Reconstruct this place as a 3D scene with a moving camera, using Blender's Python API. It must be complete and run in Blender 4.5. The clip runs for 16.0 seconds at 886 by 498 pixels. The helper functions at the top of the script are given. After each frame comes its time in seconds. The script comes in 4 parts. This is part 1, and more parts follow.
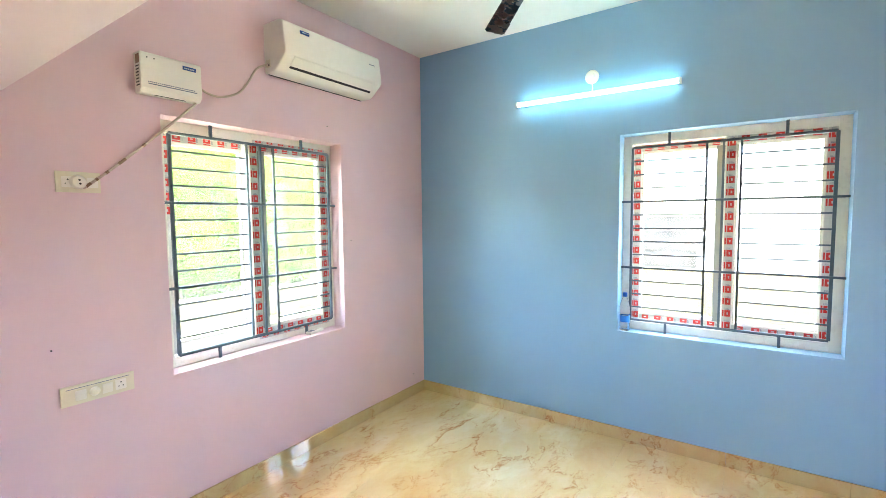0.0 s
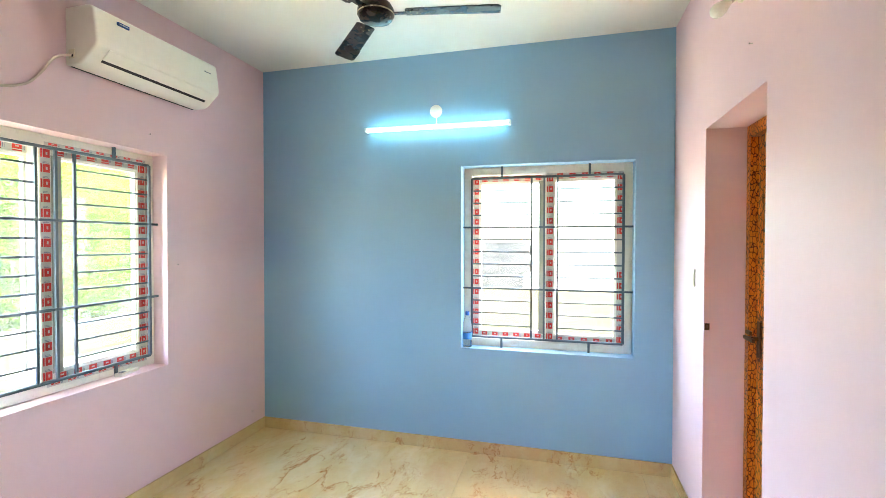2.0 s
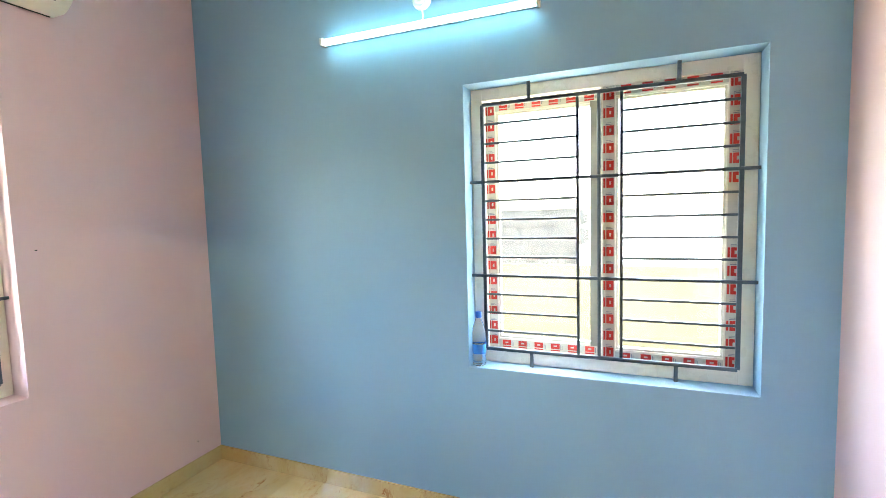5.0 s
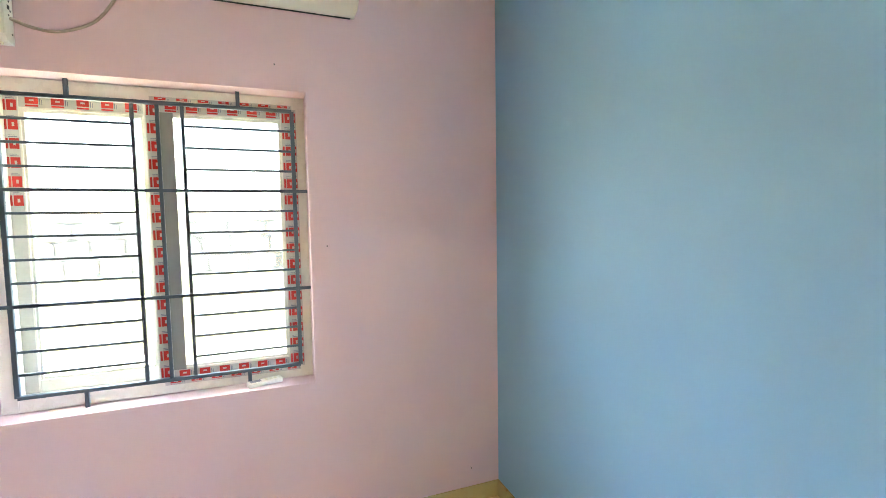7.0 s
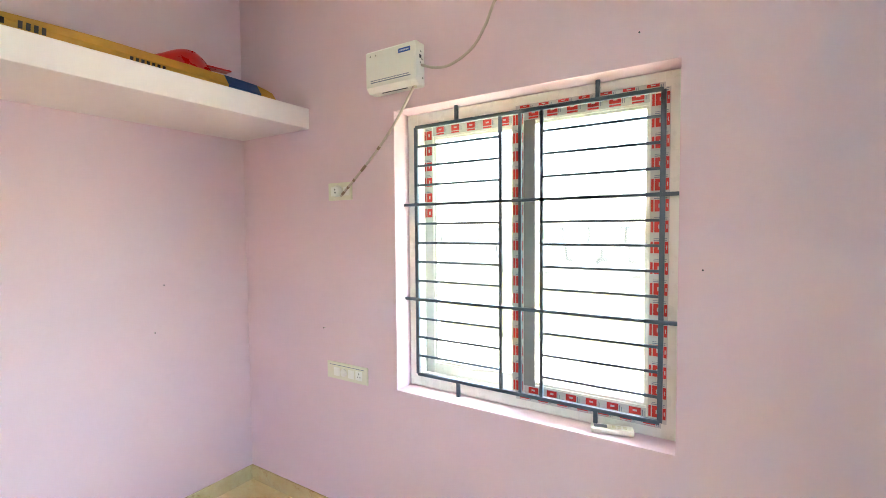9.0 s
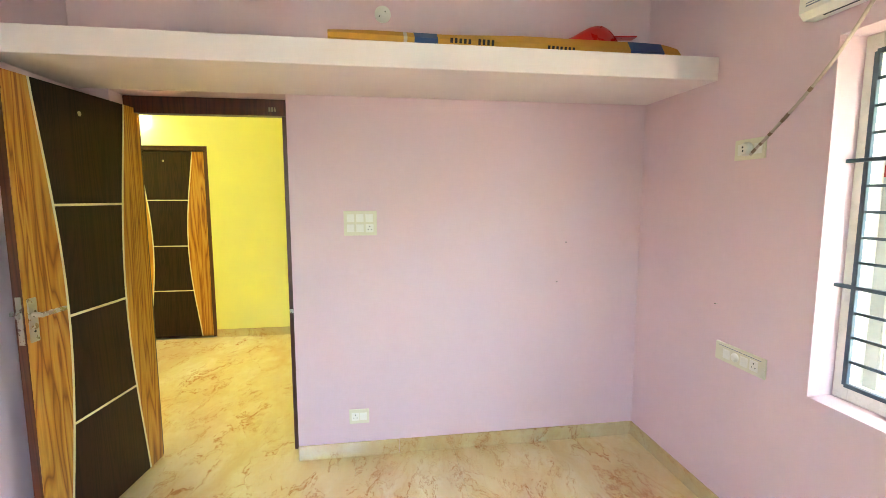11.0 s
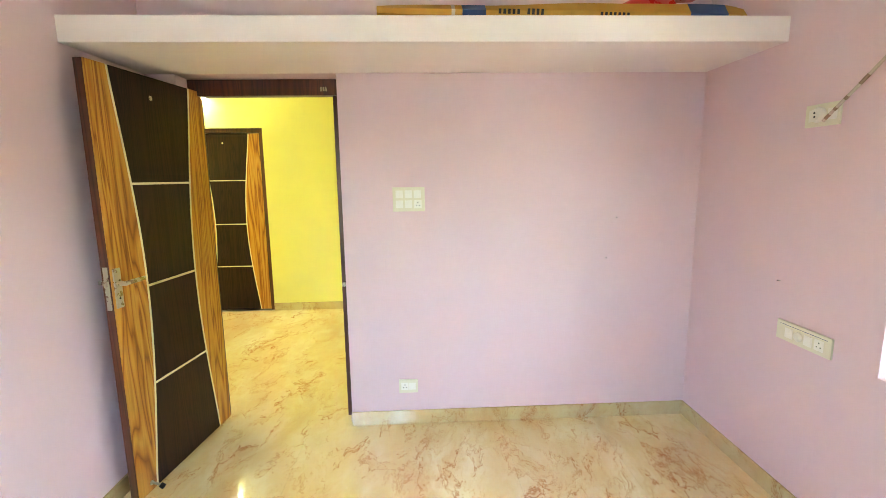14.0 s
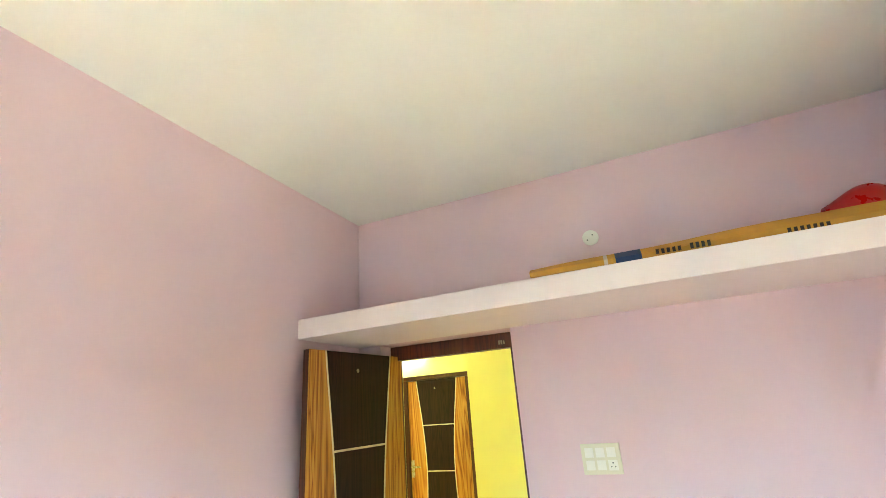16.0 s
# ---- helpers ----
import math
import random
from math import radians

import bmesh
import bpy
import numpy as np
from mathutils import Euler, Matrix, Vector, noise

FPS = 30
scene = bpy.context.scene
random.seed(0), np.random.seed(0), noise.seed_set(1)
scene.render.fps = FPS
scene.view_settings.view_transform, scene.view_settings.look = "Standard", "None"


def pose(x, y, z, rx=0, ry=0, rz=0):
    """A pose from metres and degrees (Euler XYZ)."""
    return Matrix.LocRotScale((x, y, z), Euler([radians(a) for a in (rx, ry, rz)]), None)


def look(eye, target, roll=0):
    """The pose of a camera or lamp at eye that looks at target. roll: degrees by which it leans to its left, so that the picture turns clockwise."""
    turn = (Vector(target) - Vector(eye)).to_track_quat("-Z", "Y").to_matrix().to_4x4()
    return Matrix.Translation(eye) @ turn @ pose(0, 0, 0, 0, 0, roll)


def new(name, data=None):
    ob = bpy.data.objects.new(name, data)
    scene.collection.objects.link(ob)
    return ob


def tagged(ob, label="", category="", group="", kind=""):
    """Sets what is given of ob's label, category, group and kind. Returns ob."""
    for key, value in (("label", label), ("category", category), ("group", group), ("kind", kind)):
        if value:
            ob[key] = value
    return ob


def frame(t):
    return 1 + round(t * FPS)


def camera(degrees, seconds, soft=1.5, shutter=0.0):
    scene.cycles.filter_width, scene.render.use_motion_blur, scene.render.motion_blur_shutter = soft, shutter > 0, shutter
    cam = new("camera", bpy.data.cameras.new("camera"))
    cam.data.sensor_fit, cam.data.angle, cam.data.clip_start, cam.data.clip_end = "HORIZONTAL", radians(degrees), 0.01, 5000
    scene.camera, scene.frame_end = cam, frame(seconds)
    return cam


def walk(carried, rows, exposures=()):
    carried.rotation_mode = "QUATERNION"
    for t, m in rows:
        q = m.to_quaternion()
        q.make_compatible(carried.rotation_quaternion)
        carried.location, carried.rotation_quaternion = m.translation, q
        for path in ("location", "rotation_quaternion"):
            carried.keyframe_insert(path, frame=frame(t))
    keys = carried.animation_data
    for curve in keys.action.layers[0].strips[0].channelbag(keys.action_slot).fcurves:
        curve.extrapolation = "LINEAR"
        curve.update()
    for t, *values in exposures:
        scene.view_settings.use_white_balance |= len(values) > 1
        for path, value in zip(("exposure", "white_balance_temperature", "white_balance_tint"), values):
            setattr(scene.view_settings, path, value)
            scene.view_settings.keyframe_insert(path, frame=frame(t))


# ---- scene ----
cam = camera(88.9, 16.0, 0.85)
PATH = [
    (0, (0.032, 0.069, 1.609), (-1.096, 1.714, 1.468), -0.6),
    (0.5, (0.028, 0.052, 1.612), (-1.043, 1.738, 1.517), -0.4),
    (1, (0.024, 0.047, 1.614), (-0.909, 1.814, 1.559), -0.2),
    (1.5, (-0.008, 0.032, 1.606), (-0.729, 1.898, 1.573), 0.0),
    (2, (0.008, 0.046, 1.594), (-0.509, 1.979, 1.561), 0.1),
    (2.5, (-0.020, 0.022, 1.590), (-0.328, 1.997, 1.531), 0.0),
    (3, (-0.023, 0.080, 1.585), (-0.212, 2.068, 1.473), -0.1),
    (3.2, (-0.010, 0.144, 1.588), (-0.191, 2.131, 1.450), -0.3),
    (5.3, (-0.025, 1.490, 1.549), (-0.972, 3.245, 1.392), -1.4),
    (5.5, (-0.020, 1.608, 1.551), (-1.111, 3.278, 1.398), -1.1),
    (6, (-0.111, 1.865, 1.546), (-1.519, 3.278, 1.394), -0.7),
    (6.5, (-0.204, 2.103, 1.559), (-1.898, 3.156, 1.417), -0.4),
    (7, (-0.279, 2.228, 1.562), (-2.143, 2.940, 1.426), -0.9),
    (7.5, (-0.327, 2.364, 1.547), (-2.302, 2.658, 1.440), -1.3),
    (8, (-0.490, 2.468, 1.547), (-2.482, 2.309, 1.448), -0.9),
    (8.5, (-0.672, 2.522, 1.589), (-2.564, 1.881, 1.478), -0.6),
    (9, (-0.750, 2.553, 1.586), (-2.433, 1.478, 1.493), -0.5),
    (9.5, (-0.835, 2.638, 1.603), (-2.175, 1.157, 1.526), -0.3),
    (10, (-0.836, 2.660, 1.603), (-1.783, 0.899, 1.532), -0.1),
    (10.2, (-0.846, 2.668, 1.610), (-1.618, 0.824, 1.535), -0.2),
    (12.3, (-0.739, 2.580, 1.469), (-0.818, 0.720, 0.738), -0.3),
    (12.5, (-0.749, 2.570, 1.465), (-0.821, 0.746, 0.646), -0.5),
    (13, (-0.765, 2.583, 1.415), (-0.831, 0.780, 0.553), -0.5),
    (13.5, (-0.771, 2.623, 1.487), (-0.853, 0.719, 0.879), -0.6),
    (14, (-0.798, 2.684, 1.546), (-0.884, 0.710, 1.234), -0.8),
    (14.5, (-0.812, 2.721, 1.602), (-0.894, 0.723, 1.561), -1.2),
    (15, (-0.862, 2.737, 1.659), (-0.843, 0.750, 1.879), -2.0),
    (15.5, (-0.866, 2.687, 1.684), (-0.618, 0.765, 2.182), -3.2),
    (16, (-1.045, 2.580, 1.706), (-0.302, 0.847, 2.377), -4.2),
]
walk(cam, [(t, look(eye, target, roll)) for t, eye, target, roll in PATH], ((0, 6.78, 6400, 10), (0.6, 6.7, 6420, 11), (3, 6.64, 6520, 9), (5.5, 6.56, 6800, 9), (9, 6.66, 6470, 10), (10, 6.6, 6750, 9),
                                                                             (13, 6.62, 6900, 6), (14.5, 6.76, 6760, 6), (15.3, 6.78, 6560, 8), (16, 6.7, 6450, 8)))

# ---- world, sun, exposure ----
world = bpy.data.worlds.new("daylight")
scene.world = world
world.use_nodes = True
wn = world.node_tree.nodes
sky = wn.new("ShaderNodeTexSky")
sky.sky_type, sky.sun_disc = "NISHITA", False
sky.sun_elevation, sky.sun_rotation = radians(84.6), radians(315)
sky.dust_density = 3.0
world.node_tree.links.new(sky.outputs["Color"], wn["Background"].inputs["Color"])
wn["Background"].inputs["Strength"].default_value = 0.15
sun_data = bpy.data.lights.new("sun", "SUN")
sun_data.energy, sun_data.angle, sun_data.color = 2.0, radians(0.5), (1.0, 0.95, 0.86)
sun = new("sun", sun_data)
sun.matrix_world = look((-2, 2, 30), (0, 0, 0))


# ---- materials ----
def rgb(h):
    """sRGB hex to a linear colour."""
    v = [int(h[i:i + 2], 16) / 255 for i in (0, 2, 4)]
    return tuple(c / 12.92 if c <= 0.04045 else ((c + 0.055) / 1.055) ** 2.4 for c in v) + (1.0,)


class Nodes:
    """A small wrapper that adds nodes to a new material."""

    def __init__(self, name):
        self.mat = bpy.data.materials.new(name)
        self.mat.use_nodes = True
        self.tree = self.mat.node_tree
        self.bsdf = self.tree.nodes["Principled BSDF"]

    def add(self, kind, **values):
        n = self.tree.nodes.new("ShaderNode" + kind)
        for k, v in values.items():
            n.inputs[k.replace("_", " ")].default_value = v
        return n

    def link(self, a, b):
        self.tree.links.new(a, b)

    def set(self, **values):
        for k, v in values.items():
            self.bsdf.inputs[k.replace("_", " ")].default_value = v
        return self

    def coords(self, scale=(1, 1, 1), spread=0.0):
        """Object coordinates, scaled; spread shifts each object by its own random amount."""
        tc = self.add("TexCoord")
        mp = self.add("Mapping")
        mp.inputs["Scale"].default_value = scale
        self.link(tc.outputs["Object"], mp.inputs["Vector"])
        if spread:
            info = self.add("ObjectInfo")
            mul = self.tree.nodes.new("ShaderNodeVectorMath")
            mul.operation = "SCALE"
            mul.inputs[0].default_value = (spread, spread * 1.7, spread * 0.6)
            self.link(info.outputs["Random"], mul.inputs["Scale"])
            self.link(mul.outputs["Vector"], mp.inputs["Location"])
        return mp.outputs["Vector"]

    def noise(self, vector, scale, detail=4.0, rough=0.55, distortion=0.0):
        n = self.add("TexNoise", Scale=scale, Detail=detail, Roughness=rough, Distortion=distortion)
        self.link(vector, n.inputs["Vector"])
        return n.outputs["Fac"]

    def ramp(self, fac, *stops):
        r = self.add("ValToRGB")
        e = r.color_ramp.elements
        while len(e) < len(stops):
            e.new(0.5)
        for el, (p, c) in zip(e, stops):
            el.position, el.color = p, c
        self.link(fac, r.inputs["Fac"])
        return r.outputs["Color"]

    def mix(self, fac, a, b, blend="MIX"):
        m = self.tree.nodes.new("ShaderNodeMix")
        m.data_type, m.blend_type = "RGBA", blend
        for socket, v in ((m.inputs[0], fac), (m.inputs[6], a), (m.inputs[7], b)):
            if isinstance(v, (int, float, tuple)):
                socket.default_value = v
            else:
                self.link(v, socket)
        return m.outputs[2]

    def bump(self, height, strength, distance):
        b = self.add("Bump", Strength=strength, Distance=distance)
        self.link(height, b.inputs["Height"])
        self.link(b.outputs["Normal"], self.bsdf.inputs["Normal"])

    def color(self, socket):
        self.link(socket, self.bsdf.inputs["Base Color"])
        return self


def grey(v):
    return (v, v, v, 1.0)


def paint(name, h, vary=0.06, rough=0.55, bump=0.12):
    """Roller-painted plaster: cloudy tone, fine stipple, a few scuffs."""
    n = Nodes(name).set(Roughness=rough)
    v = n.coords()
    base = rgb(h)
    low = tuple(c * (1 - vary) for c in base[:3]) + (1.0,)
    c = n.mix(n.ramp(n.noise(v, 1.3, 5), (0.35, grey(0)), (0.7, grey(1))), low, base)
    smudge = n.ramp(n.noise(v, 5.0, 6, 0.7), (0.66, grey(0)), (0.8, grey(0.35)))
    c = n.mix(smudge, c, tuple(x * 0.86 for x in base[:3]) + (1.0,))
    n.color(c)
    h1 = n.noise(v, 140, 3)
    h2 = n.noise(v, 9, 4)
    n.bump(n.mix(0.4, h1, h2), bump, 0.004)
    return n.mat


def plain(name, h, rough=0.4, metal=0.0, vary=0.06, scale=30.0, bump=0.03, coat=0.0):
    n = Nodes(name).set(Roughness=rough, Metallic=metal, Coat_Weight=coat)
    v = n.coords()
    base = rgb(h)
    f = n.noise(v, scale, 5)
    n.color(n.mix(f, tuple(c * (1 - vary) for c in base[:3]) + (1.0,), tuple(min(1, c * (1 + vary)) for c in base[:3]) + (1.0,)))
    n.link(n.ramp(n.noise(v, scale * 0.6, 4), (0.3, grey(max(0.02, rough - 0.07))), (0.7, grey(min(1, rough + 0.07)))), n.bsdf.inputs["Roughness"])
    if bump:
        n.bump(f, bump, 0.002)
    return n.mat


def marble(name, shade=1.0):
    """Polished beige vitrified tile with clouds and thin broken rust veins."""
    n = Nodes(name).set(Roughness=0.04, Specular_IOR_Level=0.8, IOR=1.65)
    geo = n.add("NewGeometry")
    mp = n.add("Mapping")
    mp.inputs["Rotation"].default_value = (0, 0, radians(-35))
    mp.inputs["Scale"].default_value = (1.35, 0.72, 1.0)
    n.link(geo.outputs["Position"], mp.inputs["Vector"])
    v = mp.outputs["Vector"]
    warp = n.add("TexNoise", Scale=2.2, Detail=5.0, Roughness=0.6)
    n.link(v, warp.inputs["Vector"])
    vm = n.tree.nodes.new("ShaderNodeVectorMath")
    vm.operation = "MULTIPLY_ADD"
    n.link(warp.outputs["Color"], vm.inputs[0])
    vm.inputs[1].default_value = (0.55, 0.4, 0.4)
    n.link(v, vm.inputs[2])
    w = vm.outputs["Vector"]

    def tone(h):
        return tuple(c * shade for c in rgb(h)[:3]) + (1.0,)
    cloud = n.ramp(n.noise(w, 1.9, 6, 0.6), (0.30, tone("D8B274")), (0.5, tone("E2C990")), (0.72, tone("EDDDAE")))
    patch = n.ramp(n.noise(w, 1.3, 6, 0.7), (0.46, grey(0)), (0.66, grey(0.6)))
    c = n.mix(patch, cloud, tone("DCB07C"))
    for scale, width, strength, stain, hue in ((1.6, 0.010, 1.0, 0.05, "B26A2C"), (3.4, 0.012, 0.75, 0.05, "BC783A"), (7.5, 0.013, 0.25, 0.04, "C48A4C")):
        f = n.noise(w, scale, 8, 0.64, 0.3)
        vein = n.ramp(f, (0.5 - width, grey(0)), (0.5, grey(1)), (0.5 + width * 0.6, grey(0)))
        halo = n.ramp(f, (0.5 - stain, grey(0)), (0.5, grey(0.38)), (0.5 + width, grey(0)))
        gate = n.ramp(n.noise(w, 1.5 + scale * 0.45, 4), (0.47, grey(0)), (0.60, grey(strength)))
        c = n.mix(n.mix(1.0, halo, gate, "MULTIPLY"), c, tone("CF9656"))
        c = n.mix(n.mix(1.0, vein, gate, "MULTIPLY"), c, tone(hue))
    n.color(c)
    n.link(n.ramp(n.noise(v, 6, 5), (0.35, grey(0.02)), (0.75, grey(0.06))), n.bsdf.inputs["Roughness"])
    return n.mat


def grain(name, dark, mid, light, rough=0.35, scale=1.0, spec=0.5):
    """Wood laminate with upright cathedral grain."""
    n = Nodes(name).set(Roughness=rough, Specular_IOR_Level=spec)
    v = n.coords((3.4 * scale, 3.4 * scale, 0.16 * scale), 3.0)
    bands = n.tree.nodes.new("ShaderNodeMath")
    bands.operation = "MULTIPLY"
    bands.inputs[1].default_value = 13.0
    n.link(n.noise(v, 1.6, 3.0, 0.55, 0.8), bands.inputs[0])
    saw = n.tree.nodes.new("ShaderNodeMath")
    saw.operation = "PINGPONG"
    saw.inputs[1].default_value = 0.5
    n.link(bands.outputs[0], saw.inputs[0])
    double = n.tree.nodes.new("ShaderNodeMath")
    double.operation = "MULTIPLY"
    double.inputs[1].default_value = 2.0
    n.link(saw.outputs[0], double.inputs[0])
    v2 = n.coords((60 * scale, 60 * scale, 2.0 * scale), 3.0)
    fine = n.noise(v2, 1.6, 5, 0.6)
    c = n.ramp(double.outputs[0], (0.0, rgb(dark)), (0.3, rgb(mid)), (0.9, rgb(light)))
    c = n.mix(n.ramp(fine, (0.45, grey(0)), (0.75, grey(0.45))), c, rgb(dark))
    n.color(c)
    n.bump(fine, 0.05, 0.002)
    return n.mat


def leaf_print(name, cell, ground, line):
    """Glossy film printed with upright orange cells between dark crooked lines; cell is a cell's width in metres."""
    n = Nodes(name).set(Roughness=0.3, Specular_IOR_Level=0.3)
    v = n.coords((1 / cell, 1 / cell, 0.55 / cell))
    warp = n.add("TexNoise", Scale=1.4, Detail=2.0)
    n.link(v, warp.inputs["Vector"])
    vm = n.tree.nodes.new("ShaderNodeVectorMath")
    vm.operation = "MULTIPLY_ADD"
    n.link(warp.outputs["Color"], vm.inputs[0])
    vm.inputs[1].default_value = (0.5, 0.5, 0.5)
    n.link(v, vm.inputs[2])
    vo = n.add("TexVoronoi", Scale=1.0)
    vo.feature = "DISTANCE_TO_EDGE"
    n.link(vm.outputs["Vector"], vo.inputs["Vector"])
    lines = n.ramp(vo.outputs["Distance"], (0.03, grey(1)), (0.10, grey(0)))
    base = n.mix(n.noise(v, 0.8, 4), rgb(ground), rgb("F29A30"))
    n.color(n.mix(lines, base, rgb(line)))
    n.bump(vo.outputs["Distance"], 0.05, 0.002)
    return n.mat


def emitter(name, color, strength):
    n = Nodes(name).set(Emission_Color=color, Emission_Strength=strength, Base_Color=(0.9, 0.9, 0.9, 1))
    return n.mat


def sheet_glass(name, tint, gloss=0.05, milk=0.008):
    """Thin flat glass under a slightly milky protective film: light passes straight through, with a faint sheen. tint
    dims the view outside, milk lays a pale haze over it.
    """
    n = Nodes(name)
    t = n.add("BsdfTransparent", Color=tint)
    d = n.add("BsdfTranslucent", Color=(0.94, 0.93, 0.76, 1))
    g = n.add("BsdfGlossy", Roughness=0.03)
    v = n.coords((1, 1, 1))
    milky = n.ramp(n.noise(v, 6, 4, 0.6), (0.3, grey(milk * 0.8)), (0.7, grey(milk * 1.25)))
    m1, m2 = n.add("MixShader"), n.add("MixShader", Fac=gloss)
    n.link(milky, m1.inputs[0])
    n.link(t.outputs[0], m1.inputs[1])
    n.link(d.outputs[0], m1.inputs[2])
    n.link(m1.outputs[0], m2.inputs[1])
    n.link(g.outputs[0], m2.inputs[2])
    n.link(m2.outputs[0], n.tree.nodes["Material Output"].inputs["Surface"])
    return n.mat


def clear(name, tint, rough, ior=1.45):
    n = Nodes(name).set(Base_Color=tint, Roughness=rough, IOR=ior, Transmission_Weight=1.0)
    return n.mat


M_PINK = paint("pink_paint", "E4C6CC")
M_BLUE = paint("blue_paint", "8BB5D5")
M_LILAC = paint("pale_lilac_paint", "F0E1DE")
M_WHITE = paint("ceiling_white_paint", "EDEBE3", rough=0.7)
M_YELLOW = paint("yellow_paint", "F2EB92")
M_OUTER = paint("exterior_paint", "D9D2C2", rough=0.8)
M_MARBLE = marble("beige_marble_tile")
# skirting: the floor marble again, every tone darkened to 0.78
M_SKIRT = marble("darkened_floor_marble", 0.78)
M_GROUT = plain("grout", "D8BE8E", 0.8)
M_UPVC = plain("white_upvc", "ECE8DC", 0.3, bump=0.01, vary=0.03)
M_INTERLOCK_SHADE = plain("grey_interlock_shade", "8F9088", 0.5)
M_GRILLE = plain("grey_blue_enamel", "4C5A66", 0.35, bump=0.08, scale=60)
M_TAPE = plain("white_tape", "C9C5BE", 0.4, vary=0.1)
M_RED = plain("red_print", "CE2E26", 0.4, vary=0.1)
# tint dims the bright outdoors, milk paints a cream haze over it
M_DIM_GLASS = sheet_glass("dimmed_window_glass", (0.80, 0.81, 0.775, 1), 0.04, 0.0035)
M_DIM_HAZY = sheet_glass("dimmed_hazy_glass", (0.70, 0.715, 0.67, 1), 0.04, 0.013)
M_PLASTIC = plain("white_plastic", "EEEBE0", 0.35, bump=0.01, vary=0.03)
M_IVORY = plain("ivory_plastic", "E2DCC4", 0.4, bump=0.01, vary=0.03)
M_BADGE = plain("blue_badge", "1F4C9A", 0.4)
M_BADGE_TEXT = plain("pale_badge_bar", "C9D3E4", 0.4)
M_DARK = plain("dark_slot", "26262A", 0.6)
M_GREYLINE = plain("grey_print", "7A7F8E", 0.5)
M_FAN = plain("brown_enamel", "230D08", 0.28, bump=0.0, coat=0.15)
M_FANBAND = plain("dark_bronze_enamel", "3A2A20", 0.3, 0.3)
M_TRIM = plain("pale_bronze_trim", "A89A80", 0.3, 0.6)
M_TUBE = emitter("tube_light_diffuser", (0.45, 0.9, 1.0, 1), 0.34)
M_HALLTUBE = emitter("hall_tube_diffuser", (0.93, 1.0, 0.90, 1), 4.6)
M_OAK = grain("golden_wood_laminate", "854710", "B87626", "CC9440")
M_WENGE = grain("dark_wenge_laminate", "1A0B07", "26120B", "301810", 0.45, 1.6, 0.25)
M_FRAME = grain("dark_brown_door_frame", "36130A", "4A1E10", "5A2A16", 0.35)
M_LIP = grain("red_brown_door_edge", "3A140A", "4E2010", "5A2A16", 0.4)
M_INLAY = plain("cream_inlay", "E6DCBE", 0.4)
M_STEEL = plain("brushed_steel", "B9B3A6", 0.3, 0.9, scale=80)
M_RUBBER = plain("black_rubber", "15151A", 0.7)
M_PRINT = leaf_print("orange_leaf_film", 0.021, "D06C10", "361204")
M_PRINT_POST = leaf_print("red_brown_leaf_film", 0.016, "A8400F", "521804")
M_BRASS = plain("dark_brass", "5A4026", 0.35, 0.8)
M_CABLE = plain("off_white_cable", "C4B2A2", 0.5)
M_BROWNTAPE = plain("brown_cable_tape", "8E7058", 0.6)
M_CARD = plain("brown_cardboard", "BE8830", 0.75, vary=0.16, scale=14, bump=0.1)
M_BLUETAPE = plain("blue_tape", "1C3765", 0.4)
M_PRINTBLACK = plain("black_print", "2A2019", 0.7)
M_REDPLASTIC = plain("red_plastic", "C01712", 0.3, bump=0.02)
M_BOTTLE = clear("clear_bottle_plastic", (0.93, 0.97, 1.0, 1), 0.03, 1.2)
M_LABEL = plain("blue_label", "2D7BC9", 0.4)
M_CAP = plain("blue_cap", "1D62C8", 0.4)
M_WATER = clear("water", (0.85, 0.94, 1.0, 1), 0.0, 1.33)
M_BULB = plain("milky_bulb", "EFEDE2", 0.25, bump=0.0, vary=0.02)
M_SOIL = plain("pale_dusty_soil", "8E8A7B", 0.9, vary=0.25, scale=0.6, bump=0.2)
# garden wall stone and cream darkened against overexposure, with lighter copies for the west
M_STONE = plain("darkened_grey_stone", "2D2B28", 0.9, vary=0.2, scale=5, bump=0.4)
M_STONE_LIGHTER = plain("lighter_copy_stone", "57544D", 0.9, vary=0.2, scale=5, bump=0.4)
M_CREAM_LIGHTER = plain("lighter_copy_cream", "6E6742", 0.9, vary=0.08, scale=2)
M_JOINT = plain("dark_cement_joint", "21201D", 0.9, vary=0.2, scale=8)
M_CREAM = plain("darkened_cream_plaster", "474126", 0.9, vary=0.08, scale=2)
M_WHITEWASH = plain("whitewash", "D8D6CC", 0.9, vary=0.06, scale=2)
M_CEMENT = plain("grey_cement_plaster", "A39D90", 0.9, vary=0.2, scale=1.5, bump=0.3)
M_BARK = plain("grey_brown_bark", "5B4A38", 0.9, vary=0.3, scale=12, bump=0.5)


def foliage(name):
    n = Nodes(name).set(Roughness=0.8, Specular_IOR_Level=0.2)
    g = n.add("NewGeometry")
    c = n.ramp(g.outputs["Random Per Island"], (0.0, rgb("566C16")), (0.5, rgb("647E1A")), (1.0, rgb("728E24")))
    n.color(c)
    back = n.add("BsdfTranslucent")
    n.link(c, back.inputs["Color"])
    m = n.add("MixShader", Fac=0.45)
    n.link(n.bsdf.outputs[0], m.inputs[1])
    n.link(back.outputs[0], m.inputs[2])
    n.link(m.outputs[0], n.tree.nodes["Material Output"].inputs["Surface"])
    return n.mat


M_LEAF = foliage("green_foliage")


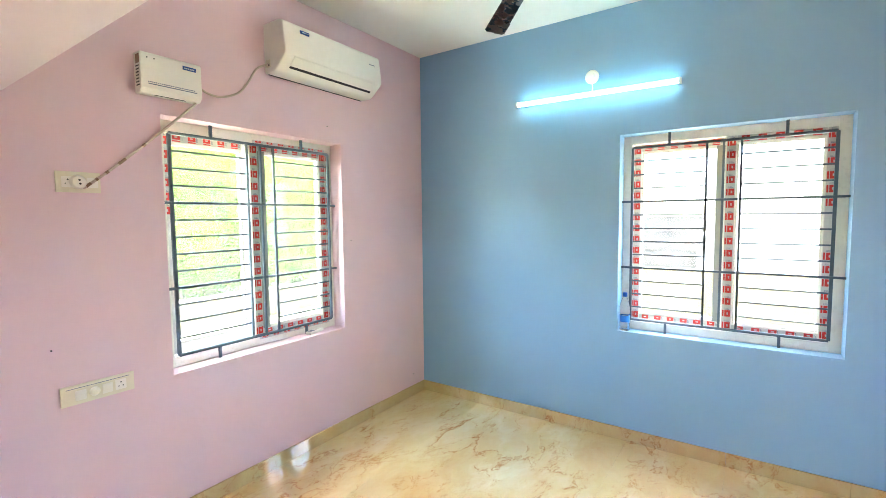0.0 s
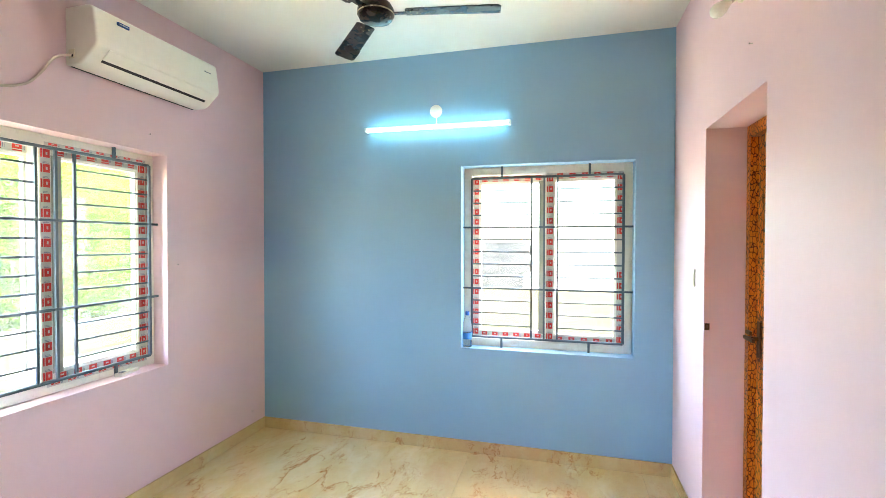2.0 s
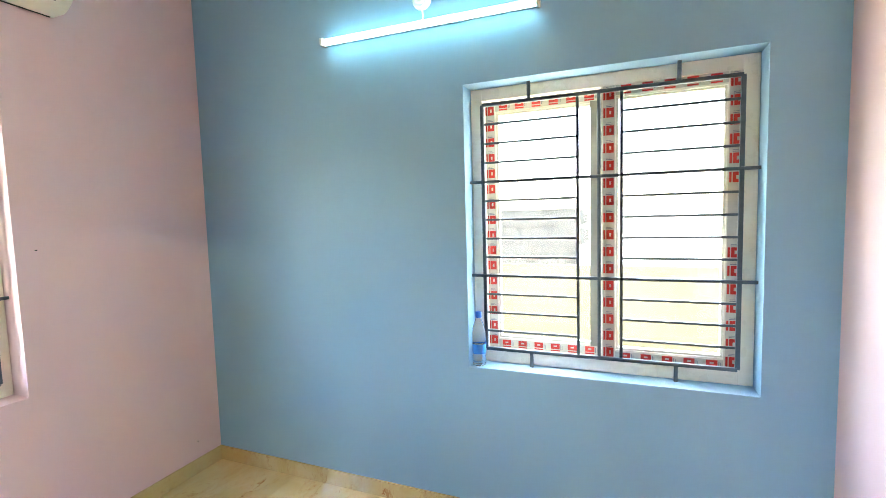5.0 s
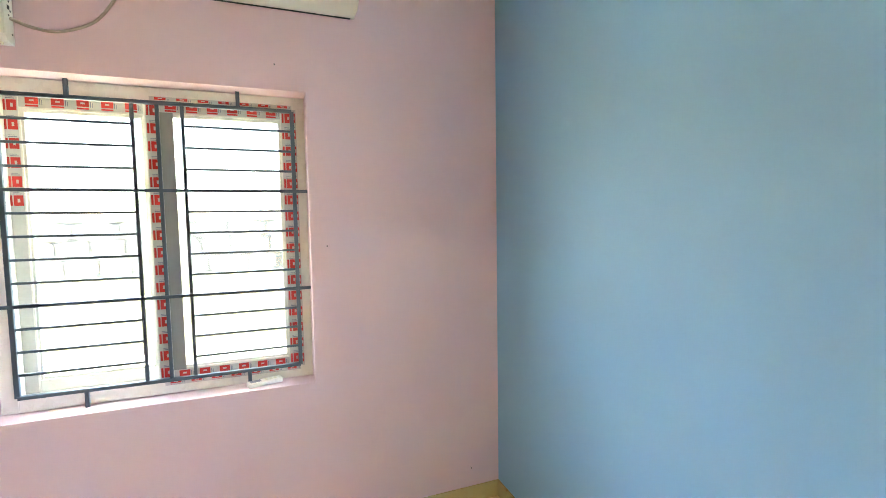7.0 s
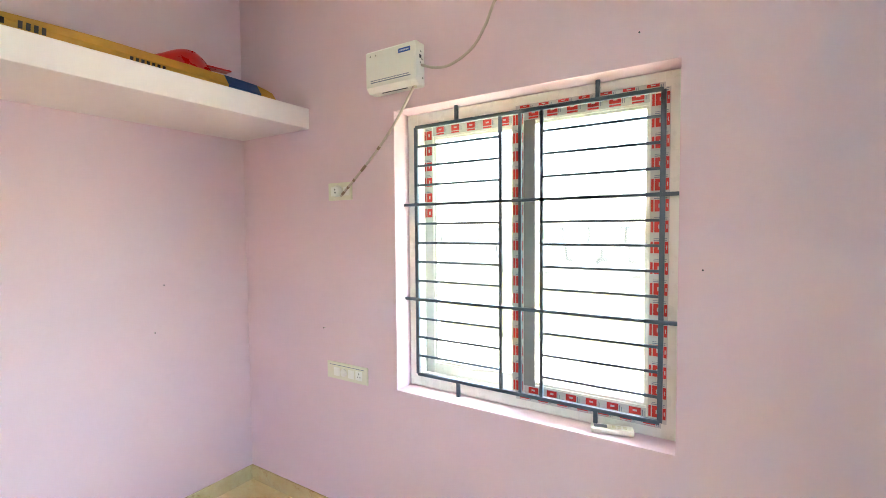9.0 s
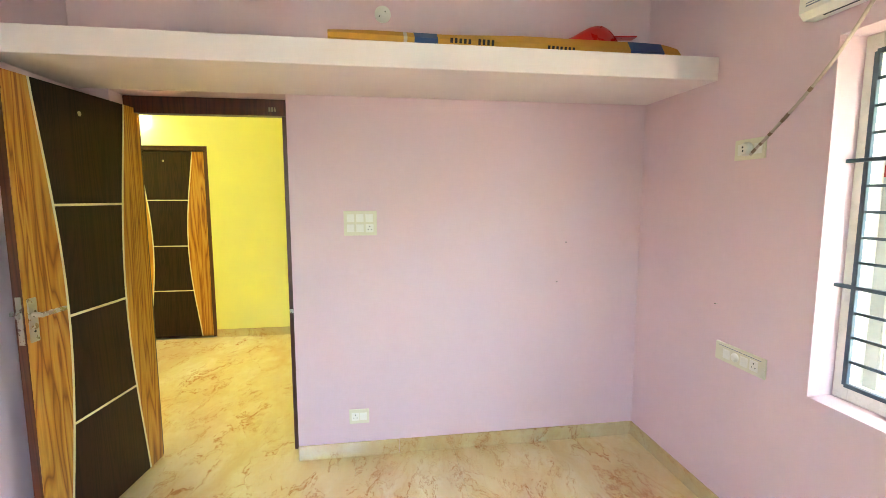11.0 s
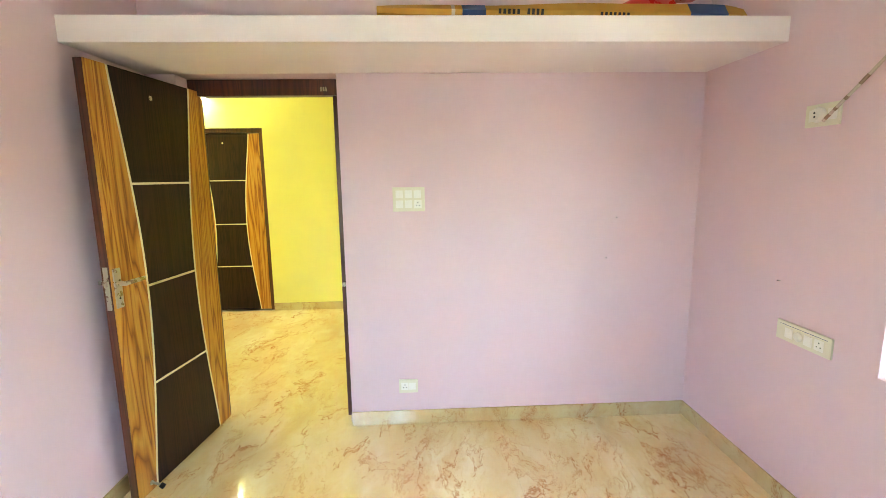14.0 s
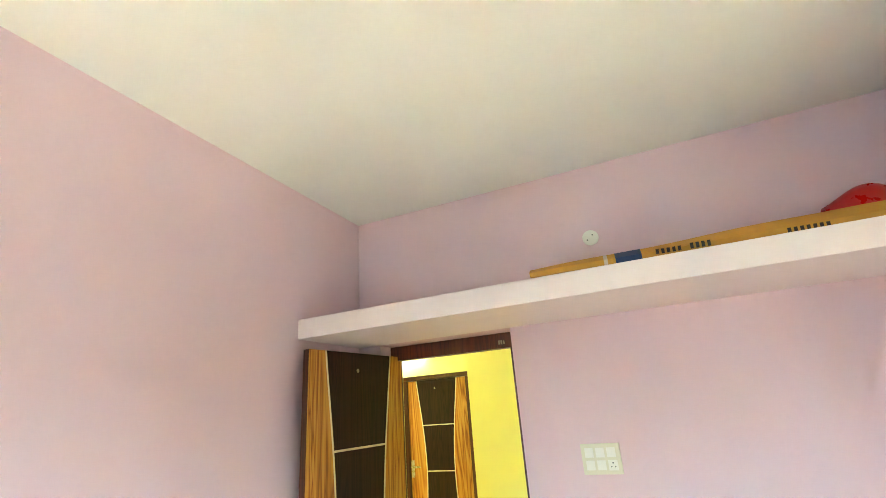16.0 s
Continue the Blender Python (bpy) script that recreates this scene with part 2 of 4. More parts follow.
# ---- mesh helpers ----
def part(name, bm, material, parent=None, label="", smooth=False, kind=""):
    """Link a bmesh as one mesh object, under a thing or a part."""
    mesh = bpy.data.meshes.new(name)
    bm.normal_update()
    bm.to_mesh(mesh)
    bm.free()
    for m in material if isinstance(material, (list, tuple)) else (material,):
        mesh.materials.append(m)
    if smooth:
        mesh.shade_smooth()
        mesh.set_sharp_from_angle(angle=radians(38))
    ob = new(name, mesh)
    if parent:
        ob.parent = parent
    return tagged(ob, label=label, kind=kind)


def thing(name, m, label, category, group="", kind=""):
    """An empty at a thing's base, which carries its parts."""
    ob = new(name)
    ob.empty_display_size = 0.05
    ob.matrix_world = m
    return tagged(ob, label, category, group, kind)


def box(bm, a, b, bevel=0.0, index=0, m=None):
    """Add a box between two corners, with rounded edges if a bevel is given."""
    lo, hi = [min(p, q) for p, q in zip(a, b)], [max(p, q) for p, q in zip(a, b)]
    r = bmesh.ops.create_cube(bm, size=1.0)
    vs = r["verts"]
    for v in vs:
        v.co = Vector([lo[i] + (v.co[i] + 0.5) * (hi[i] - lo[i]) for i in range(3)])
    faces = {f for v in vs for f in v.link_faces}
    for f in faces:
        f.material_index = index
    if bevel:
        edges = list({e for v in vs for e in v.link_edges})
        out = bmesh.ops.bevel(bm, geom=edges, offset=bevel, segments=2, profile=0.6, affect="EDGES")
        vs = list({v for f in out["faces"] for v in f.verts} | {v for v in vs if v.is_valid})
        for f in out["faces"]:
            f.material_index = index
    if m is not None:
        bmesh.ops.transform(bm, matrix=m, verts=vs)
    return bm


def boxed(a, b, bevel=0.0):
    return box(bmesh.new(), a, b, bevel)


def lathe(bm, profile, seg=24, m=None, index=0):
    """Turn (radius, z) pairs round the z axis; close the ends where the radius is 0."""
    m = m or Matrix()
    rings = []
    for r, z in profile:
        if r < 1e-6:
            rings.append([bm.verts.new(m @ Vector((0, 0, z)))])
        else:
            rings.append([bm.verts.new(m @ Vector((r * math.cos(2 * math.pi * i / seg), r * math.sin(2 * math.pi * i / seg), z))) for i in range(seg)])
    for a, b in zip(rings, rings[1:]):
        for i in range(seg):
            j = (i + 1) % seg
            q = [a[i % len(a)], a[j % len(a)], b[j % len(b)], b[i % len(b)]]
            q = list(dict.fromkeys(q))
            if len(q) > 2:
                bm.faces.new(q).material_index = index
    bmesh.ops.recalc_face_normals(bm, faces=bm.faces)
    return bm


def tube(bm, pts, r, seg=8, index=0):
    """Sweep a round section along a polyline."""
    pts = [Vector(p) for p in pts]
    rings = []
    for i, p in enumerate(pts):
        d = (pts[min(i + 1, len(pts) - 1)] - pts[max(i - 1, 0)]).normalized()
        s = d.cross(Vector((0, 0, 1)))
        s = (s if s.length > 0.05 else d.cross(Vector((1, 0, 0)))).normalized()
        u = s.cross(d)
        rings.append([bm.verts.new(p + r * (math.cos(2 * math.pi * k / seg) * s + math.sin(2 * math.pi * k / seg) * u)) for k in range(seg)])
    for a, b in zip(rings, rings[1:]):
        for k in range(seg):
            bm.faces.new((a[k], a[(k + 1) % seg], b[(k + 1) % seg], b[k])).material_index = index
    bm.faces.new(rings[0][::-1])
    bm.faces.new(rings[-1])
    bmesh.ops.recalc_face_normals(bm, faces=bm.faces)
    return bm


def spline(pts, n=10):
    """A smooth line through a few points."""
    pts = [Vector(p) for p in pts]
    ext = [2 * pts[0] - pts[1]] + pts + [2 * pts[-1] - pts[-2]]
    out = []
    for i in range(1, len(ext) - 2):
        p0, p1, p2, p3 = ext[i - 1:i + 3]
        for k in range(n):
            t = k / n
            out.append(0.5 * ((2 * p1) + (p2 - p0) * t + (2 * p0 - 5 * p1 + 4 * p2 - p3) * t * t + (3 * p1 - p0 - 3 * p2 + p3) * t ** 3))
    return out + [pts[-1]]


def prism(bm, outline, d0, d1, place, index=0):
    """Push a flat outline of (u, w) from depth d0 to d1; place(u, d, w) gives the corner."""
    a = [bm.verts.new(place(u, d0, w)) for u, w in outline]
    b = [bm.verts.new(place(u, d1, w)) for u, w in outline]
    fs = [bm.faces.new(a), bm.faces.new(b[::-1])]
    for i in range(len(a)):
        j = (i + 1) % len(a)
        fs.append(bm.faces.new((a[j], a[i], b[i], b[j])))
    for f in fs:
        f.material_index = index
    bmesh.ops.recalc_face_normals(bm, faces=bm.faces)
    return bm


def pierced(us, ws, gone, d0, d1, place, back=1):
    """A slab over the grid us x ws, with the cells in gone left open; its far face takes the second material."""
    bm = bmesh.new()
    verts = {}

    def v(i, d, k):
        key = (i, d, k)
        if key not in verts:
            verts[key] = bm.verts.new(place(us[i], d, ws[k]))
        return verts[key]
    nu, nw = len(us) - 1, len(ws) - 1
    solid = {(i, k) for i in range(nu) for k in range(nw)} - set(gone)
    for i, k in solid:
        bm.faces.new((v(i, d0, k), v(i + 1, d0, k), v(i + 1, d0, k + 1), v(i, d0, k + 1)))
        f = bm.faces.new((v(i, d1, k), v(i, d1, k + 1), v(i + 1, d1, k + 1), v(i + 1, d1, k)))
        f.material_index = back
        for (di, dk), (p, q) in {(-1, 0): ((i, k), (i, k + 1)), (1, 0): ((i + 1, k + 1), (i + 1, k)), (0, -1): ((i + 1, k), (i, k)), (0, 1): ((i, k + 1), (i + 1, k + 1))}.items():
            if (i + di, k + dk) not in solid:
                bm.faces.new((v(p[0], d0, p[1]), v(q[0], d0, q[1]), v(q[0], d1, q[1]), v(p[0], d1, p[1])))
    bmesh.ops.recalc_face_normals(bm, faces=bm.faces)
    return bm


# ---- plan ----
XP, XR, YB, CE = -2.465, 0.724, 3.376, 3.026      # pink window wall, bathroom wall, blue wall, ceiling
WALL, INNER, SKIRT = 0.23, 0.20, 0.091
DOOR0, DOOR1, LOFT0, LOFT1, LOFTY = -0.326, 0.560, 2.132, 2.242, 0.598
HALLY, HX0, HX1 = -2.65, -1.6, 3.2
ALC0, ALC1, ALCZ = 1.960, 2.698, 2.185
PW0, PW1, PZ0, PZ1 = 1.185, 2.403, 0.792, 2.145
BW0, BW1, BZ0, BZ1 = -0.741, 0.480, 0.790, 2.161
PINK_FACE, BLUE_FACE = pose(XP, 0, 0, 0, 0, 90), pose(0, YB, 0)
DOOR_FACE, BATH_FACE = pose(0, 0, 0, 0, 0, 180), pose(XR, 0, 0, 0, 0, -90)


# ---- structure ----
def wall(name, bm, materials, label):
    return tagged(part(name, bm, materials, None, label, kind="structure"), category="wall")


wall("wall_west", pierced([-INNER, PW0, PW1, YB + WALL], [-0.02, PZ0, PZ1, CE], {(1, 1)}, XP, XP - WALL, lambda u, d, w: (d, u, w)),
     (M_PINK, M_OUTER), "pale pink painted plaster wall with a window opening")
wall("wall_north", pierced([XP, BW0, BW1, XR, XR + 0.2], [-0.02, BZ0, BZ1, CE], {(1, 1)}, YB, YB + WALL, lambda u, d, w: (u, d, w)),
     (M_BLUE, M_OUTER), "sky blue painted plaster wall with a window opening")
wall("wall_east", pierced([0, ALC0, ALC1, YB], [-0.02, ALCZ, CE], {(1, 0)}, XR, XR + 0.32, lambda u, d, w: (d, u, w)),
     (M_PINK, M_OUTER), "pale pink painted plaster wall with a bathroom doorway")
wall("wall_south", pierced([XP, DOOR0, DOOR1, HX1], [-0.02, LOFT0, CE], {(1, 0)}, 0.0, -INNER, lambda u, d, w: (u, d, w)),
     (M_PINK, M_YELLOW), "pale pink painted plaster wall with the room's doorway")
wall("loft_slab", boxed((XP, 0, LOFT0), (XR, LOFTY, LOFT1), 0.004), M_LILAC, "pale lilac plastered concrete loft shelf over the door")
part("ceiling", boxed((XP - WALL, -INNER, CE), (XR + 0.32, YB + WALL, CE + 0.14)), M_WHITE, None, "white painted ceiling", kind="structure")
part("ceiling_hall", boxed((HX0 - 0.2, HALLY - 0.2, CE), (HX1 + 0.2, -INNER, CE + 0.14)), M_WHITE, None, "white painted hall ceiling", kind="structure")
wall("wall_hall_south", pierced([HX0 - 0.2, 1.0, 1.9, HX1 + 0.2], [-0.02, 2.13, CE], {(1, 0)}, HALLY, HALLY - 0.2, lambda u, d, w: (u, d, w)),
     (M_YELLOW, M_OUTER), "bright yellow painted hall wall with a doorway")
wall("wall_hall_west", boxed((HX0 - 0.2, HALLY, -0.02), (HX0, -INNER, CE)), M_YELLOW, "bright yellow painted hall wall")
wall("wall_hall_east", boxed((HX1, HALLY, -0.02), (HX1 + 0.2, -INNER, CE)), M_YELLOW, "bright yellow painted hall wall")


# unseen slabs behind the closed doors, added to stop daylight leaking underneath
wall("wall_beyond_hall", boxed((0.8, HALLY - 0.36, -0.02), (2.1, HALLY - 0.21, CE)), M_OUTER, "unseen slab added behind the hall door to stop daylight")
wall("wall_beyond_bath", boxed((XR + 0.33, ALC0 - 0.2, -0.02), (XR + 0.45, ALC1 + 0.2, CE)), M_OUTER, "unseen slab added behind the bathroom door to stop daylight")


# unseen slabs added outside over the windows, to block steep sky light
part("sunshade_west", boxed((XP - WALL - 0.45, PW0 - 0.3, 2.36), (XP - WALL - 0.001, PW1 + 0.3, 2.43), 0.01), M_OUTER, None, "unseen plastered slab added outside over the window to block sky light", kind="structure")
part("sunshade_north", boxed((BW0 - 0.3, YB + WALL + 0.001, 2.36), (BW1 + 0.3, YB + WALL + 0.45, 2.43), 0.01), M_OUTER, None, "unseen plastered slab added outside over the window to block sky light", kind="structure")


# ---- doors ----
def door_frame(parent, width, height, depth, bar, y0, head):
    """Two jambs and a head of dark wood; local x along the wall, y into it."""
    for x in (0, width - bar):
        part("jamb", boxed((x, y0, 0), (x + bar, y0 + depth, height - head - 0.001), 0.003), M_FRAME, parent)
    part("head", boxed((0, y0, height - head), (width, y0 + depth, height), 0.003), M_FRAME, parent)


def bowed_leaf(parent, width, height, lever):
    """A leaf with bowed golden sides, dark middle panels and cream inlays. Local x from the lock edge to the hinge, y to the back."""
    n, thick, inlay = 24, 0.042, 0.011

    def edge(w):
        return 0.118 + 0.094 * math.sin(math.pi * w / height) ** 1.15

    def place(u, d, w):
        return (u, d, w)
    leaf = part("leaf", boxed((0, 0.004, 0.006), (width, thick, height), 0.002), M_LIP, parent, "red-brown edged door leaf")
    zs = [0.006 + (height - 0.006) * i / n for i in range(n + 1)]
    for side in (0, 1):
        def x(u):
            return width - u if side else u
        out = [(x(0.004), zs[0]), (x(0.004), zs[-1])] + [(x(edge(z)), z) for z in reversed(zs)]
        part("side_panel", prism(bmesh.new(), out, 0.0, 0.0042, place), M_OAK, leaf, "golden brown grained side panel")
        strip = [(x(edge(z)), z) for z in zs] + [(x(edge(z) + inlay), z) for z in reversed(zs)]
        part("curved_inlay", prism(bmesh.new(), strip, -0.0015, 0.0042, place), M_INLAY, leaf, "cream curved inlay strip")
    cuts = [0.006, height * 0.258, height * 0.501, height * 0.745, height]
    for z0, z1 in zip(cuts, cuts[1:]):
        ring = [z0 + 0.006 + (z1 - z0 - 0.012) * i / 8 for i in range(9)]
        if z0 == cuts[0]:
            ring[0] = z0
        if z1 == cuts[-1]:
            ring[-1] = z1
        out = [(edge(z) + inlay, z) for z in ring] + [(width - edge(z) - inlay, z) for z in reversed(ring)]
        part("dark_panel", prism(bmesh.new(), out, 0.0005, 0.0042, place), M_WENGE, leaf, "dark brown panel")
    for z in cuts[1:-1]:
        a = edge(z) + inlay
        part("cross_inlay", boxed((a, -0.0015, z - 0.0055), (width - a, 0.0042, z + 0.0055)), M_INLAY, leaf, "cream straight inlay strip")
    if lever:
        hz = 1.07
        handle = part("handle", boxed((0.012, -0.007, hz - 0.095), (0.054, -0.0005, hz + 0.09), 0.003), M_STEEL, parent, "satin steel door handle with a long plate")
        bm = lathe(bmesh.new(), [(0, 0), (0.011, 0), (0.011, 0.042), (0, 0.042)], 14, pose(0.033, -0.006, hz + 0.02, 90))
        box(bm, (0.024, -0.052, hz + 0.011), (0.150, -0.040, hz + 0.031), 0.004)
        part("lever", bm, M_STEEL, handle, smooth=True)
        part("keyhole", lathe(bmesh.new(), [(0, 0), (0.005, 0), (0.005, 0.001), (0, 0.001)], 12, pose(0.033, -0.0072, hz - 0.05, 90)), M_DARK, handle)
        lock = part("lock_plate", boxed((-0.003, 0.008, hz - 0.10), (0.0, 0.031, hz + 0.10), 0.001), M_STEEL, parent, "steel lock plate on the leaf's edge")
        part("latch", boxed((-0.014, 0.013, hz + 0.01), (-0.003, 0.026, hz + 0.04), 0.003), M_STEEL, lock)
        back = part("back_handle", boxed((0.012, thick + 0.0005, hz - 0.095), (0.054, thick + 0.007, hz + 0.09), 0.003), M_STEEL, parent)
        bm = boxed((0.024, thick + 0.034, hz + 0.011), (0.150, thick + 0.044, hz + 0.031), 0.004)
        box(bm, (0.026, thick + 0.007, hz + 0.012), (0.040, thick + 0.034, hz + 0.030))
        part("lever", bm, M_STEEL, back)
    part("peephole", lathe(bmesh.new(), [(0.0, 0.0), (0.005, 0.0), (0.009, 0.001), (0.012, 0.003), (0.012, 0.006)], 16, pose(width * 0.47, -0.003, height * 0.95, -90)), M_TRIM, leaf, "pale ring round a screw hole", smooth=True)
    return leaf


# the room's door, standing open into the room beside the east wall
door_1 = thing("door_1", pose(DOOR1, -0.13, 0, 0, 0, 180), "dark brown wooden door frame with its leaf swung open", "door", kind="structure")
door_frame(door_1, DOOR1 - DOOR0, 2.130, 0.07, 0.048, 0.0, 0.092)
part("strike_plate", boxed((DOOR1 - DOOR0 - 0.049, 0.01, 1.0), (DOOR1 - DOOR0 - 0.0475, 0.03, 1.16)), M_STEEL, door_1)
bm = bmesh.new()
for i in range(3):
    box(bm, (0.767 + i * 0.015, -0.002, 2.061), (0.777 + i * 0.015, 0.0, 2.085))
part("number_marks", bm, M_TRIM, door_1, "three small pale marks on the frame head")
part("latch_keep", boxed((0.841, -0.008, 0.875), (0.861, 0.004, 0.90), 0.002), M_STEEL, door_1, "small steel latch keeper")
turn = math.degrees(math.atan2(-0.807, -0.106))
door_leaf = thing("door_leaf", pose(0.608, 0.638, 0.0, 0, 0, turn), "open wooden door with bowed golden sides, dark panels and cream inlays", "door")
bowed_leaf(door_leaf, 0.815, 2.064, True)
stop = part("door_stop", lathe(bmesh.new(), [(0, 0), (0.012, 0), (0.012, 0.006), (0.006, 0.008), (0.006, 0.05), (0, 0.05)], 14, pose(0.085, -0.002, 0.05, 100, 0, 0)), M_STEEL, door_leaf, "steel door stop", smooth=True)
part("rubber_tip", lathe(bmesh.new(), [(0, 0), (0.012, 0.0), (0.013, 0.02), (0, 0.024)], 14, pose(0.085, -0.05, 0.040, 120, 0, 0)), M_RUBBER, stop, "black rubber tip", smooth=True)

# the closed door across the hall
door_2 = thing("door_2", pose(1.9, HALLY - 0.03, 0, 0, 0, 180), "closed hall door with bowed golden sides and dark panels", "door", kind="structure")
door_frame(door_2, 0.9, 2.13, 0.08, 0.05, 0.0, 0.05)
hall_leaf = thing("hall_door_leaf", pose(1.849, HALLY - 0.055, 0.0, 0, 0, 180), "closed wooden door with bowed golden sides, dark panels and cream inlays", "door")
bowed_leaf(hall_leaf, 0.798, 2.075, False)
hl = part("handle", boxed((0.012, -0.007, 0.975), (0.054, -0.0005, 1.16), 0.003), M_STEEL, hall_leaf, "satin steel door handle")
part("lever", boxed((0.024, -0.05, 1.08), (0.15, -0.038, 1.10), 0.004), M_STEEL, hl)
part("lever_stem", lathe(bmesh.new(), [(0, 0), (0.01, 0), (0.01, 0.042), (0, 0.042)], 12, pose(0.033, -0.006, 1.09, 90)), M_STEEL, hl)

# the bathroom door at the back of its recess
door_3 = thing("door_3", pose(0.914, ALC1, 0, 0, 0, -90), "closed bathroom door covered in orange leaf-patterned film", "door", kind="structure")
W3 = ALC1 - ALC0
for x in (0, W3 - 0.05):
    part("jamb", boxed((x, 0, 0), (x + 0.05, 0.10, ALCZ - 0.061), 0.003), M_PRINT_POST, door_3, "red-brown patterned frame post")
part("head", boxed((0, 0, ALCZ - 0.06), (W3, 0.10, ALCZ), 0.003), M_PRINT_POST, door_3, "red-brown patterned frame head")
bath_leaf = part("leaf", boxed((0.053, 0.035, 0.01), (W3 - 0.053, 0.065, ALCZ - 0.063), 0.003), M_PRINT, door_3, "orange patterned door leaf")
bh = part("handle", boxed((0.075, 0.026, 1.02), (0.115, 0.0348, 1.20), 0.004), M_BRASS, door_3, "dark brass lever handle")
bm = boxed((0.05, -0.025, 1.105), (0.17, -0.012, 1.125), 0.004)
box(bm, (0.088, -0.012, 1.106), (0.102, 0.026, 1.124))
part("lever", bm, M_BRASS, bh)
part("latch_bolt", boxed((0.04, -0.012, 1.13), (0.10, 0.0, 1.15), 0.003), M_BRASS, door_3, "dark brass aldrop bolt")


# ---- windows ----
def tape(parent, u0, u1, w0, w1, y, marks, pitch=0.076):
    """A strip of white protective tape with red printed blocks; marks are the stretches that still show print."""
    part("tape", boxed((u0, y - 0.0012, w0), (u1, y, w1)), M_TAPE, parent, "white protective tape")
    bm, labels, grey_print = bmesh.new(), bmesh.new(), bmesh.new()
    upright = (w1 - w0) > (u1 - u0)
    lo, hi = (w0, w1) if upright else (u0, u1)
    a, b = (u0, u1) if upright else (w0, w1)
    n = int((hi - lo) / pitch)
    for i in range(n):
        c = lo + (i + 0.5) * (hi - lo) / n
        if not any(m0 <= (c - lo) / (hi - lo) <= m1 for m0, m1 in marks):
            continue
        s, k = 0.0215, a + 0.27 * (b - a)
        for p0, p1, q0, q1 in ((-s, s, a + 0.003, k - 0.002), (-s, s, k + 0.002, b - 0.003)):
            if upright:
                box(bm, (q0, y - 0.0018, c + p0), (q1, y - 0.0013, c + p1))
            else:
                box(bm, (c + p0, y - 0.0018, q0), (c + p1, y - 0.0013, q1))
        m0, m1 = k + 0.40 * (b - k), k + 0.62 * (b - k)
        for mesh, p0, p1, q0, q1, lift in ((labels, -s * 0.35, s * 0.35, m0, m1, 0.0005), (grey_print, s + 0.004, s + 0.007, k, b - 0.008, 0.0), (grey_print, s + 0.011, s + 0.013, k, m1, 0.0)):
            if upright:
                box(mesh, (q0, y - 0.0018 - lift, c + p0), (q1, y - 0.0013 - lift, c + p1))
            else:
                box(mesh, (c + p0, y - 0.0018 - lift, q0), (c + p1, y - 0.0013 - lift, q1))
    part("tape_print", bm, M_RED, parent, "red printed blocks")
    part("tape_mark", labels, M_TAPE, parent, "small pale marks in the red blocks")
    part("tape_lettering", grey_print, M_GREYLINE, parent, "thin grey lettering bars")


def ring(parent, name, u0, u1, w0, w1, y0, y1, bars, material, label=""):
    """Four bars of a frame in one mesh; bars gives the widths left, right, bottom, top."""
    l, r, b, t = bars
    bm = bmesh.new()
    box(bm, (u0, y0, w0), (u0 + l, y1, w1), 0.003)
    box(bm, (u1 - r, y0, w0), (u1, y1, w1), 0.003)
    box(bm, (u0 + l - 0.001, y0 + 0.0005, w0), (u1 - r + 0.001, y1, w0 + b), 0.003)
    box(bm, (u0 + l - 0.001, y0 + 0.0005, w1 - t), (u1 - r + 0.001, y1, w1), 0.003)
    return part(name, bm, material, parent, label)


FULL, NONE = ((0, 1),), ()


